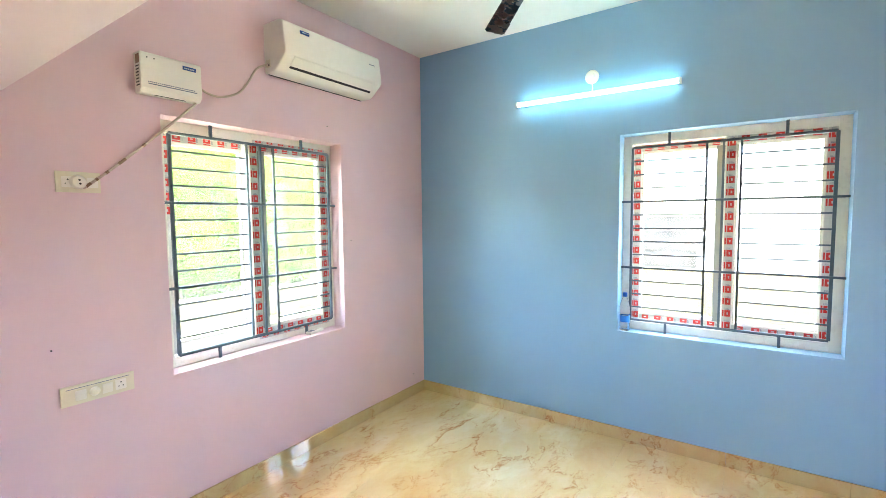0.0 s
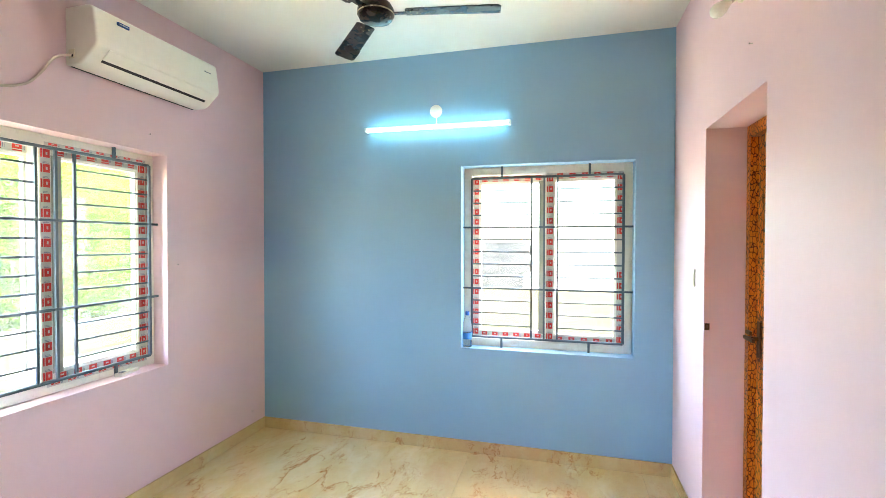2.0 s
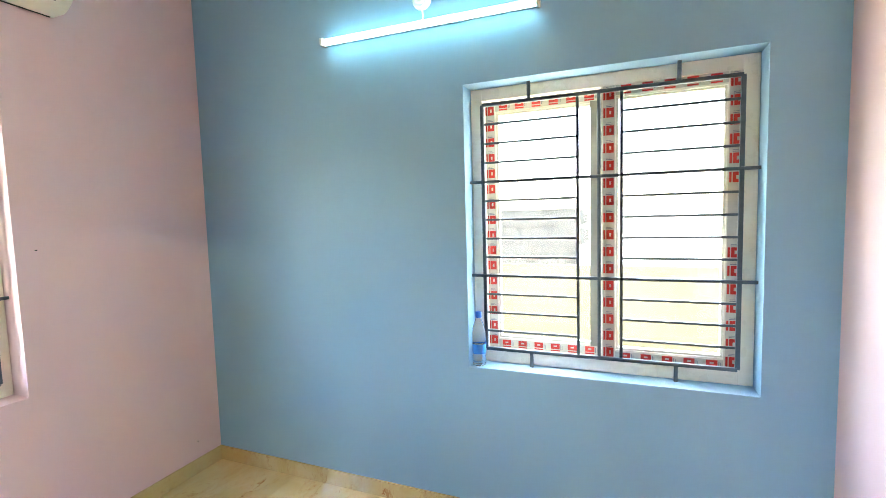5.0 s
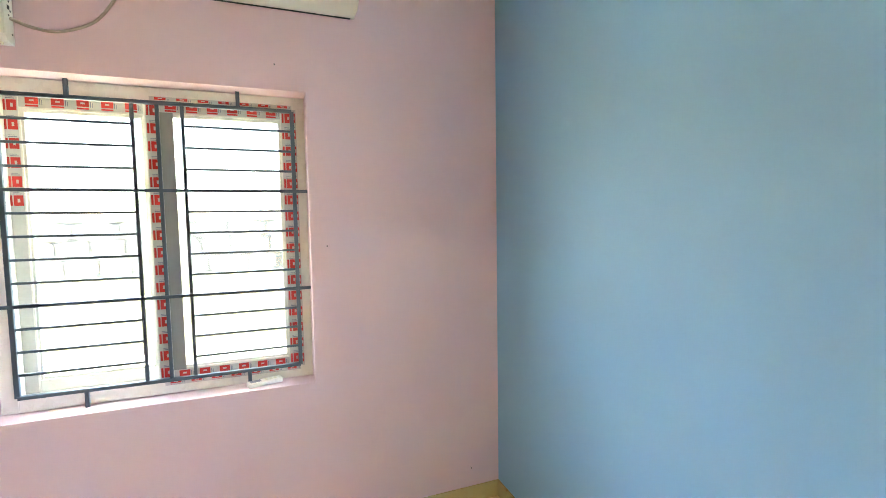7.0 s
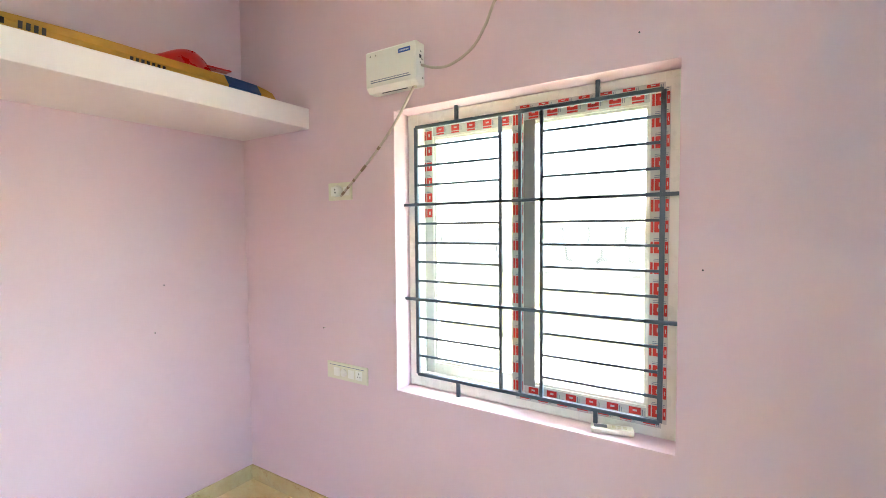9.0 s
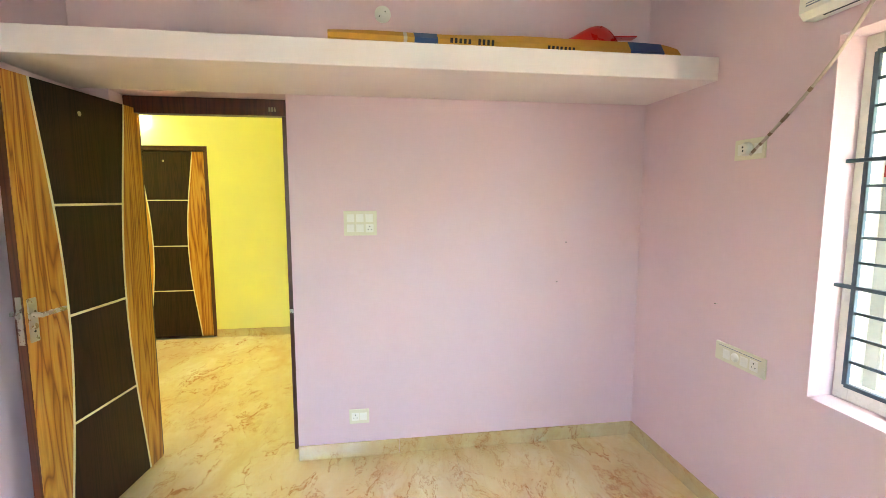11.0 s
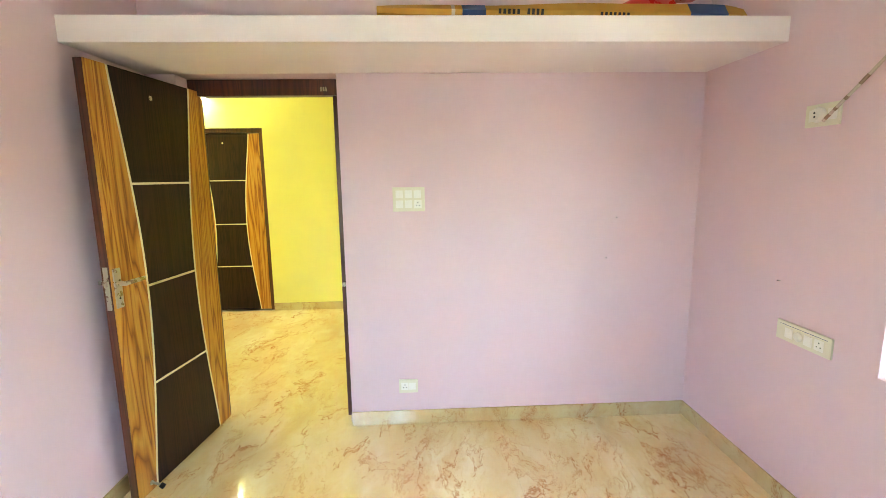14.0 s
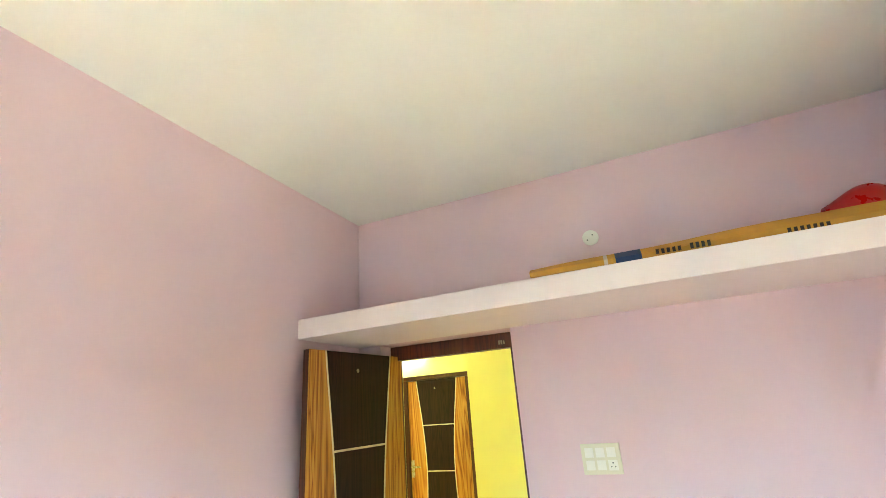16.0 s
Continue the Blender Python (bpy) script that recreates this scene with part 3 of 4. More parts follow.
def window(name, m, width, height, front, tapes, frame_tape, meet, grey_on_front, glass):
    """A two-leaf sliding window set back in its opening; local x along the wall, y outwards. front: which leaf runs on the room side (0 left, 1 right)."""
    win = thing(name, m, "white sliding window with red and white protective tape", "window", kind="structure")
    f0, f1, e = 0.110, 0.228, 0.058
    ring(win, "frame", 0.002, width - 0.002, 0.002, height - 0.002, f0, f1, (e, e, e, e), M_UPVC, "white plastic outer frame")
    mid = width / 2
    for side in (0, 1):
        u0, u1 = (e - 0.008, meet + 0.045) if side == 0 else (meet, width - e + 0.008)
        y0, y1 = (f0 + 0.006, f0 + 0.044) if side == front else (f0 + 0.062, f0 + 0.100)
        w0, w1 = e - 0.008, height - e + 0.008
        bars = (0.062, 0.062, 0.062, 0.062)
        sash = ring(win, "sash", u0, u1, w0, w1, y0, y1, bars, M_UPVC, "white plastic sliding leaf")
        ring(sash, "bead", u0 + 0.061, u1 - 0.061, w0 + 0.061, w1 - 0.061, y0 + 0.006, y1 - 0.004, (0.012,) * 4, M_UPVC)
        pane = part("pane", boxed((u0 + 0.07, y0 + 0.016, w0 + 0.07), (u1 - 0.07, y0 + 0.022, w1 - 0.07)), glass, sash, "glass pane under thin milky film, tinted to dim the view outside")
        # no shadow from the pane, so daylight enters past its dimming tint
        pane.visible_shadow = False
        # window_2: grey interlock of the back leaf
        if side == 0 and not grey_on_front:
            part("interlock", boxed((meet - 0.052, y0 - 0.004, w0 + 0.055), (meet - 0.004, y0 + 0.004, w1 - 0.055)), M_INTERLOCK_SHADE, sash, "grey strip for interlock and shaded stile side")
        # window_1: grey strip paints the shaded side face of the front leaf's stile
        if side == 1 and grey_on_front:
            part("interlock", boxed((meet + 0.058, y0 - 0.003, w0 + 0.055), (meet + 0.108, y0 + 0.006, w1 - 0.055)), M_INTERLOCK_SHADE, sash, "grey strip for interlock and shaded stile side")
        ym = y0 - 0.0005
        if side == front and frame_tape:
            tape(win, width - e - 0.004, width - e + 0.018, e, height - e, f0 - 0.0005, FULL)
            tape(win, mid - 0.03, width - e, height - e - 0.004, height - e + 0.018, f0 - 0.0005, FULL)
            tape(win, mid - 0.03, width - e, e - 0.018, e + 0.004, f0 - 0.0005, FULL)
        for kind, marks in tapes[side].items():
            if kind == "l":
                tape(sash, u0 + 0.006, u0 + 0.056, w0 + 0.01, w1 - 0.01, ym, marks)
            if kind == "r":
                tape(sash, u1 - 0.056, u1 - 0.006, w0 + 0.01, w1 - 0.01, ym, marks)
            if kind == "t":
                tape(sash, u0 + 0.06, u1 - 0.06, w1 - 0.054, w1 - 0.010, ym, marks)
            if kind == "b":
                tape(sash, u0 + 0.06, u1 - 0.06, w0 + 0.010, w0 + 0.054, ym, marks)
    return win


def grille(m, width, height, opening, label):
    """A welded steel grille: outer rectangle, three inner uprights, twelve rungs a side, and lugs into the masonry."""
    g = thing("window_grille", m, label, "window grille", "window grilles")
    s = 0.007
    u = [0.0, width * 0.412, width * 0.497, width * 0.584, width]
    for i, x in enumerate(u):
        k = 0.009 if i in (0, 4) else s
        part("upright", boxed((x - k, -s, 0), (x + k, s, height), 0.002), M_GRILLE, g)
    for z in (0, height):
        part("rail", boxed((0, -s - 0.001, z - 0.008), (width, s + 0.001, z + 0.008), 0.002), M_GRILLE, g)
    left, right, low, high = opening
    for i in range(1, 13):
        z = height * i / 13
        if i in (4, 9):
            part("tie_bar", boxed((-left + 0.001, -s - 0.002, z - s), (width + right - 0.001, s + 0.002, z + s), 0.002), M_GRILLE, g)
        else:
            for a, b in ((u[0], u[1]), (u[3], u[4])):
                part("rung", boxed((a, -0.005, z - 0.0052), (b, 0.005, z + 0.0052), 0.0015), M_GRILLE, g)
    for x in (width * 0.21, width * 0.789):
        part("lug", boxed((x - 0.008, -s, -low + 0.001), (x + 0.008, s, 0), 0.002), M_GRILLE, g)
        part("lug", boxed((x - 0.008, -s, height), (x + 0.008, s, height + high - 0.001), 0.002), M_GRILLE, g)
    return g


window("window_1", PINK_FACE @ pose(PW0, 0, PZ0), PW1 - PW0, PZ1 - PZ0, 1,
       ({"l": ((0.62, 1),), "t": FULL}, {"l": FULL, "r": FULL, "t": FULL, "b": FULL}), True, 0.556, True, M_DIM_HAZY)
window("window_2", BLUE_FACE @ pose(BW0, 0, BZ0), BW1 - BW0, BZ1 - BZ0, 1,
       ({"l": FULL, "t": FULL, "b": FULL}, {"l": FULL, "r": ((0, 0.42), (0.64, 1)), "t": FULL, "b": FULL}), False, 0.617, False, M_DIM_GLASS)
GW, GH = 1.086, 1.205
grille(PINK_FACE @ pose(1.257, 0.08, 0.866), GW, GH, (1.257 - PW0, PW1 - 1.257 - GW, 0.866 - PZ0, PZ1 - 0.866 - GH), "dark grey painted steel window grille in the pink wall")
grille(BLUE_FACE @ pose(-0.672, 0.08, 0.868), GW, GH, (-0.672 - BW0, BW1 + 0.672 - GW, 0.868 - BZ0, BZ1 - 0.868 - GH), "dark grey painted steel window grille in the blue wall")


# ---- wall fittings ----
def bars_of_print(parent, u0, u1, w, y, h, n, material):
    """Unreadable lettering as a row of small bars."""
    bm = bmesh.new()
    for i in range(n):
        a = u0 + (u1 - u0) * i / n
        box(bm, (a, y - 0.0008, w), (a + (u1 - u0) / n * 0.72, y, w + h))
    part("lettering", bm, material, parent)


def air_conditioner(m):
    ac = thing("air_conditioner", m, "white wall-mounted split air conditioner with a blue badge", "air conditioner")
    w, h, d = 0.835, 0.295, 0.205

    def profile(inset=0.0):
        p = [(0, h - 0.002), (-0.13, h)]
        p += [(-0.13 - 0.055 * math.sin(a * math.pi / 12), h - 0.03 + 0.03 * math.cos(a * math.pi / 12)) for a in range(1, 7)]
        p += [(-d + 0.006, h * 0.6), (-d, h * 0.40), (-d + 0.001, h * 0.325), (-d + 0.010, h * 0.275), (-0.115, h * 0.045), (-0.085, 0.0), (0, 0.0)]
        return p

    def place(u, dd, wz):
        return (dd, u, wz)
    bm = prism(bmesh.new(), [(y, z) for y, z in profile()], 0.0, w, place)
    ends = [e for e in bm.edges if abs(e.verts[0].co.x - e.verts[1].co.x) < 1e-5 and e.verts[0].co.y < -0.001 or (abs(e.verts[0].co.x - e.verts[1].co.x) < 1e-5 and e.verts[1].co.y < -0.001)]
    bmesh.ops.bevel(bm, geom=ends, offset=0.012, segments=3, profile=0.6, affect="EDGES")
    body = part("body", bm, M_PLASTIC, ac, smooth=True)
    # the air flap under the front, lying on the curved underside
    a, b = Vector((0, -d + 0.006, h * 0.285)), Vector((0, -0.118, h * 0.05))
    for z0, z1, out, name, mat, lab in ((0.04, 0.97, 0.004, "louvre", M_PLASTIC, "white air flap"),):
        n = Vector((0, -(a.z - b.z), -(b.y - a.y))).normalized()
        pts = []
        for f in (0.0, 0.2, 0.42, 0.62):
            c = a.lerp(b, f) + n * (0.003 + 0.005 * math.sin(math.pi * min(1, f + 0.12)))
            pts.append((c.y, c.z))
        for f in (0.62, 0.42, 0.2, 0.0):
            c = a.lerp(b, f) - n * 0.003
            pts.append((c.y, c.z))
        part(name, prism(bmesh.new(), pts, 0.07, w - 0.06, place), mat, ac, lab)
    c0, c1 = a.lerp(b, 0.63), a.lerp(b, 0.78)
    slot = [(c0.y - 0.003, c0.z - 0.004), (c1.y - 0.003, c1.z - 0.004), (c1.y + 0.01, c1.z + 0.004), (c0.y + 0.01, c0.z + 0.004)]
    part("air_slot", prism(bmesh.new(), slot, 0.075, w - 0.065, place), M_DARK, ac, "dark air outlet slot")
    part("seam", prism(bmesh.new(), [(-0.012, -0.003), (-0.002, -0.003), (-0.002, -0.0005), (-0.012, -0.0005)], 0.02, w - 0.02, place), M_DARK, ac, "dark seam under the body")
    part("badge", boxed((0.12, -0.198, 0.235), (0.185, -0.188, 0.252), 0.001), M_BADGE, ac, "small blue badge")
    bars_of_print(ac, 0.128, 0.18, 0.241, -0.1982, 0.005, 6, M_BADGE_TEXT)
    bars_of_print(ac, 0.71, 0.77, 0.205, -0.1985, 0.006, 7, M_GREYLINE)
    part("pipe_notch", boxed((-0.003, -0.06, 0.03), (0.0, -0.02, 0.075), 0.001), M_IVORY, ac, "ivory pipe cover on the side")
    part("pipe_gap", boxed((-0.004, -0.052, 0.036), (-0.003, -0.042, 0.05)), M_DARK, ac)
    return ac


air_conditioner(PINK_FACE @ pose(1.800, 0, 2.497))


def stabiliser(m):
    st = thing("voltage_stabiliser", m, "white wall-mounted voltage stabiliser box with a blue badge", "stabiliser")
    w, h, d = 0.29, 0.19, 0.072
    bm = prism(bmesh.new(), [(0, 0), (-d + 0.022, 0), (-d, 0.022), (-d, h - 0.008), (-d + 0.008, h), (0, h)], 0, w, lambda u, dd, z: (dd, u, z))
    bmesh.ops.bevel(bm, geom=[e for e in bm.edges if abs(e.verts[0].co.x - e.verts[1].co.x) < 1e-6], offset=0.003, segments=2, affect="EDGES")
    part("case", bm, M_PLASTIC, st, smooth=True)
    part("tape_patch", boxed((-0.0015, -0.062, h - 0.055), (0.0, -0.024, h - 0.012), 0.0005), M_BROWNTAPE, st, "brown tape patch on the side")
    for y, z in ((-0.03, 0.15), (-0.022, 0.118), (-0.034, 0.10), (-0.018, 0.035)):
        part("screw_hole", lathe(bmesh.new(), [(0, 0), (0.004, 0), (0.004, 0.0008), (0, 0.0008)], 10, pose(w, y, z, 0, 90)), M_DARK, st)
    for i in range(7):
        z = 0.03 + i * 0.015
        part("vent", boxed((-0.0008, -d + 0.018, z), (0.0, -d + 0.050, z + 0.006)), M_DARK, st)
    for x, z in ((0.03, 0.165), (0.062, 0.165)):
        part("indicator", lathe(bmesh.new(), [(0, 0), (0.0035, 0), (0.003, 0.002), (0, 0.002)], 10, pose(x, -d, z, 90)), M_DARK, st)
    part("badge", boxed((0.195, -d - 0.001, 0.148), (0.262, -d, 0.167)), M_BADGE, st, "small blue badge")
    bars_of_print(st, 0.203, 0.256, 0.154, -d - 0.001, 0.006, 6, M_BADGE_TEXT)
    bars_of_print(st, 0.03, 0.255, 0.049, -d, 0.0045, 26, M_GREYLINE)
    part("stripe", boxed((0.03, -d - 0.0008, 0.040), (0.262, -d, 0.0445)), M_GREYLINE, st, "grey printed stripe")
    part("cable_slot", boxed((0.07, -d + 0.030, -0.001), (0.22, -d + 0.040, 0.0)), M_DARK, st)
    part("gland", lathe(bmesh.new(), [(0, 0), (0.008, 0), (0.008, 0.01), (0, 0.01)], 12, pose(0.265, -d + 0.03, -0.008)), M_IVORY, st)
    part("knockout", boxed((w, -d + 0.03, 0.12), (w + 0.0008, -d + 0.045, 0.135)), M_DARK, st)
    return st


stabiliser(PINK_FACE @ pose(1.078, 0, 2.226))


def plate(name, m, w, h, label, category, group=""):
    t = thing(name, m, label, category, group)
    part("plate", boxed((0, -0.010, 0), (w, 0, h), 0.003), M_IVORY, t)
    return t


def rocker(t, x, z, w=0.042, h=0.045):
    r = part("rocker", boxed((x, -0.0135, z), (x + w, -0.0102, z + h), 0.0015), M_PLASTIC, t)
    part("rocker_edge", boxed((x + 0.005, -0.0147, z + h * 0.5), (x + w - 0.005, -0.0136, z + h - 0.005)), M_PLASTIC, r)
    return r


def sockets(t, x, z, w=0.045, h=0.048):
    s = part("socket", boxed((x, -0.012, z), (x + w, -0.0102, z + h), 0.0015), M_PLASTIC, t)
    for dx, dz, r in ((0.5, 0.72, 0.0035), (0.3, 0.35, 0.0028), (0.7, 0.35, 0.0028)):
        part("pin_hole", lathe(bmesh.new(), [(0, 0), (r, 0), (r, 0.0006), (0, 0.0006)], 10, pose(x + w * dx, -0.0121, z + h * dz, 90)), M_DARK, s)


sw = plate("switch_board", DOOR_FACE @ pose(0.623, 0, 1.352), 0.188, 0.142, "ivory six-module switch board on the pink wall", "switch")
for k in range(5):
    rocker(sw, 0.018 + 0.053 * (k % 3), 0.078 if k < 3 else 0.020)
sockets(sw, 0.124, 0.018)
low = plate("wall_socket", DOOR_FACE @ pose(0.627, 0, 0.212), 0.118, 0.088, "ivory wall socket plate near the floor", "socket")
sockets(low, 0.014, 0.02)
rocker(low, 0.062, 0.022)
tel = plate("switch_board", PINK_FACE @ pose(0.710, 0, 0.782), 0.288, 0.090, "long ivory switch and socket plate under the stabiliser", "switch")
part("trim_line", boxed((0.02, -0.0106, 0.074), (0.268, -0.0102, 0.0765)), M_GREYLINE, tel)
rocker(tel, 0.052, 0.018)
dial = part("dial", lathe(bmesh.new(), [(0, 0), (0.021, 0), (0.021, 0.006), (0.012, 0.014), (0, 0.014)], 20, pose(0.125, -0.0102, 0.042, 90)), M_PLASTIC, tel, "round fan regulator knob", smooth=True)
rocker(tel, 0.155, 0.018)
sockets(tel, 0.208, 0.018)
up = plate("wall_socket", PINK_FACE @ pose(0.745, 0, 1.735), 0.165, 0.092, "ivory wall socket plate with a plug in it", "socket")
rocker(up, 0.112, 0.023)
sockets(up, 0.02, 0.022)
plug = thing("power_plug", PINK_FACE @ pose(0.822, -0.0125, 1.781), "round white three-pin plug in the wall socket", "plug")
part("plug_body", lathe(bmesh.new(), [(0, 0), (0.030, 0), (0.031, 0.012), (0.024, 0.026), (0, 0.027)], 22, pose(0, 0, 0, 90)), M_PLASTIC, plug, smooth=True)
for dx, dz in ((0, 0.008), (0.002, -0.008)):
    part("screw", lathe(bmesh.new(), [(0, 0), (0.0045, 0), (0.0045, 0.001), (0, 0.001)], 10, pose(dx, -0.0265, dz, 90)), M_DARK, plug)
asw = plate("light_switch", BATH_FACE @ pose(-2.92, 0, 1.343), 0.062, 0.098, "small ivory light switch beside the bathroom doorway", "switch")
rocker(asw, 0.010, 0.026)


def cable(name, pts, r, label):
    t = thing(name, Matrix.Translation(pts[0]), label, "cable")
    o = Vector(pts[0])
    part("sheath", tube(bmesh.new(), [p - o for p in spline(pts)], r), M_CABLE, t, smooth=True)
    return t, o


cable("power_cable", [(-2.437, 1.368, 2.317), (-2.450, 1.43, 2.297), (-2.457, 1.51, 2.296), (-2.457, 1.615, 2.342), (-2.455, 1.68, 2.42), (-2.445, 1.73, 2.504), (-2.427, 1.797, 2.547)], 0.006,
      "thin off-white cable looping from the stabiliser to the air conditioner")
P0, P1 = Vector((-2.413, 1.343, 2.219)), Vector((-2.449, 0.842, 1.755))
line = [P0, P0.lerp(P1, 0.25) + Vector((-0.02, 0, -0.012)), P0.lerp(P1, 0.5) + Vector((-0.022, 0, -0.016)), P0.lerp(P1, 0.8) + Vector((-0.008, 0, -0.010)), P1]
c2, origin = cable("power_cable", line, 0.0062, "off-white cable with brown tape running to the wall socket")
smooth_line = spline(line)
for a, b in ((19, 21), (25, 28), (30, 32), (34, 36), (37, 40)):
    part("wrap", tube(bmesh.new(), [p - origin for p in smooth_line[a:b]], 0.0069), M_BROWNTAPE, c2, "worn brown tape wrap", smooth=True)


def batten(name, m, length, material, label):
    """A slim tube light on the wall: backing channel, glowing diffuser, two end caps."""
    t = thing(name, m, label, "tube light")
    part("channel", boxed((-length / 2, -0.022, -0.012), (length / 2, 0, 0.012), 0.002), M_PLASTIC, t)
    bm = bmesh.new()
    outline = [(-0.022 - 0.020 * math.sin(math.pi * k / 10), -0.015 * math.cos(math.pi * k / 10)) for k in range(11)]
    prism(bm, outline, -length / 2 + 0.012, length / 2 - 0.012, lambda u, d, w: (d, u, w))
    part("diffuser", bm, material, t, "glowing cool white diffuser")
    for s in (-1, 1):
        x = s * (length / 2 - 0.005)
        part("end_cap", boxed((x - 0.008, -0.046, -0.018), (x + 0.008, 0.0, 0.018), 0.003), M_PLASTIC, t)
    return t


batten("tube_light", BLUE_FACE @ pose(-0.936, -0.012, 2.461, 0, 0.4, 0), 1.13, M_TUBE, "slim cool white tube light, lit, on the blue wall")
rose = thing("junction_cover", BLUE_FACE @ pose(-0.938, 0, 2.586), "round white junction cover above the tube light", "junction box")
part("cover", lathe(bmesh.new(), [(0.048, 0), (0.047, 0.012), (0.036, 0.022), (0, 0.022)], 26, pose(0, 0, 0, 90)), M_PLASTIC, rose, smooth=True)
part("cap", lathe(bmesh.new(), [(0.026, 0.0225), (0.022, 0.034), (0, 0.035)], 22, pose(0, 0, 0, 90)), M_PLASTIC, rose, smooth=True)
part("lead", tube(bmesh.new(), spline([(0.0, -0.016, -0.03), (0.006, -0.012, -0.07), (0.004, -0.014, -0.12)]), 0.004), M_PLASTIC, rose, smooth=True)
rose2 = thing("junction_cover", DOOR_FACE @ pose(0.863, 0, 2.577), "round white junction cover on the wall above the loft", "junction box")
part("cover", lathe(bmesh.new(), [(0.045, 0), (0.044, 0.010), (0.036, 0.014), (0, 0.014)], 26, pose(0, 0, 0, 90)), M_PLASTIC, rose2, smooth=True)
for a in (-0.018, 0.014):
    part("screw", lathe(bmesh.new(), [(0, 0), (0.004, 0), (0.004, 0.001), (0, 0.001)], 10, pose(a, -0.0142, a * 0.8, 90)), M_DARK, rose2)
batten("tube_light", pose(2.12, HALLY, 2.46, 0, 0, 180) @ pose(0, -0.012, 0), 1.13, M_HALLTUBE, "warm white tube light, lit, on the yellow hall wall")

bulb = thing("wall_bulb", BATH_FACE @ pose(-2.205, 0, 2.632), "unlit white bulb in an angled holder on the pink wall", "bulb")
ax = pose(0, -0.012, 0, 128, 0, 20)
part("base", lathe(bmesh.new(), [(0.036, 0), (0.034, 0.012), (0.020, 0.020), (0, 0.020)], 20, pose(0, 0, 0, 90)), M_IVORY, bulb, smooth=True)
part("holder", lathe(bmesh.new(), [(0.018, -0.005), (0.017, 0.035), (0.014, 0.045), (0, 0.045)], 18, ax), M_IVORY, bulb, smooth=True)
part("collar", lathe(bmesh.new(), [(0.0135, 0.045), (0.0135, 0.060), (0, 0.060)], 18, ax), M_STEEL, bulb, "steel bulb cap", smooth=True)
part("globe", lathe(bmesh.new(), [(0.0135, 0.060), (0.018, 0.075), (0.028, 0.105), (0.030, 0.120), (0.026, 0.138), (0.015, 0.150), (0, 0.154)], 22, ax), M_BULB, bulb, "milky white bulb", smooth=True)


# ---- ceiling fan ----
HUB = 2.797


def ceiling_fan(m, first):
    fan = thing("ceiling_fan", m, "glossy dark brown three-blade ceiling fan, at rest", "fan")
    part("canopy", lathe(bmesh.new(), [(0, CE - HUB), (0.055, CE - HUB), (0.05, CE - HUB - 0.02), (0.02, CE - HUB - 0.052), (0, CE - HUB - 0.052)], 26), M_FAN, fan, smooth=True)
    part("rod", lathe(bmesh.new(), [(0.011, 0.03), (0.011, CE - HUB - 0.012)], 16), M_FAN, fan, smooth=True)
    part("rod_cover", lathe(bmesh.new(), [(0.050, 0.045), (0.040, 0.085), (0.026, 0.135), (0.012, 0.140)], 24), M_FAN, fan, "tapered brown cover over the rod", smooth=True)
    part("motor", lathe(bmesh.new(), [(0, -0.055), (0.05, -0.052), (0.078, -0.038), (0.088, -0.015), (0.088, 0.010), (0.075, 0.035), (0.048, 0.046), (0, 0.046)], 36), M_FAN, fan, "round glossy brown motor", smooth=True)
    part("trim_ring", lathe(bmesh.new(), [(0.0875, -0.018), (0.0895, -0.016), (0.0895, -0.012), (0.0875, -0.010)], 36), M_TRIM, fan, "thin pale bronze ring", smooth=True)
    for k in range(3):
        r = pose(0, 0, 0, 0, 0, first + 120 * k) @ pose(0, 0, -0.005, 10)
        blade_bm = bmesh.new()
        out = [(0.155, -0.046), (0.58, -0.060), (0.597, -0.045), (0.600, 0.045), (0.585, 0.058), (0.155, 0.050), (0.145, 0.038), (0.145, -0.036)]
        prism(blade_bm, out, -0.0015, 0.0015, lambda u, d, w: r @ Vector((u, w, d + 0.02 * (w / 0.06) ** 2 * 0.3)))
        blade = part("blade", blade_bm, M_FAN, fan)
        bm = bmesh.new()
        box(bm, (0.070, -0.016, -0.006), (0.150, 0.016, -0.001), 0.001, 0, r)
        box(bm, (0.145, -0.034, -0.0045), (0.215, 0.034, -0.0016), 0.001, 0, r)
        part("blade_arm", bm, M_FAN, blade)
        bm = bmesh.new()
        for x, y in ((0.17, -0.02), (0.17, 0.02), (0.2, 0.0)):
            lathe(bm, [(0, -0.0065), (0.004, -0.006), (0.005, -0.0046)], 8, r @ pose(x, y, 0))
        part("screws", bm, M_TRIM, blade)
        part("tip_band", prism(bmesh.new(), [(0.44, -0.0575), (0.578, -0.059), (0.594, -0.045), (0.597, 0.0), (0.47, 0.0)], -0.0022, -0.0016, lambda u, d, w: r @ Vector((u, w, d))), M_FANBAND, blade, "dark bronze decorated tip")
    return fan


ceiling_fan(pose(-0.952, 2.262, HUB) @ Matrix.Diagonal((1.09, 1.09, 1.0, 1)), 12)


# ---- loose things ----
bottle = thing("water_bottle", pose(-0.700, 3.416, BZ0), "clear water bottle with blue cap and label on the sill", "bottle")
body_bm = lathe(bmesh.new(), [(0, 0.002), (0.026, 0.0), (0.0335, 0.006), (0.034, 0.05), (0.032, 0.055), (0.034, 0.06), (0.034, 0.115), (0.0325, 0.12), (0.034, 0.125), (0.034, 0.165), (0.029, 0.195), (0.016, 0.232), (0.0135, 0.24), (0.0135, 0.252)], 26)
part("bottle_body", body_bm, M_BOTTLE, bottle, smooth=True)
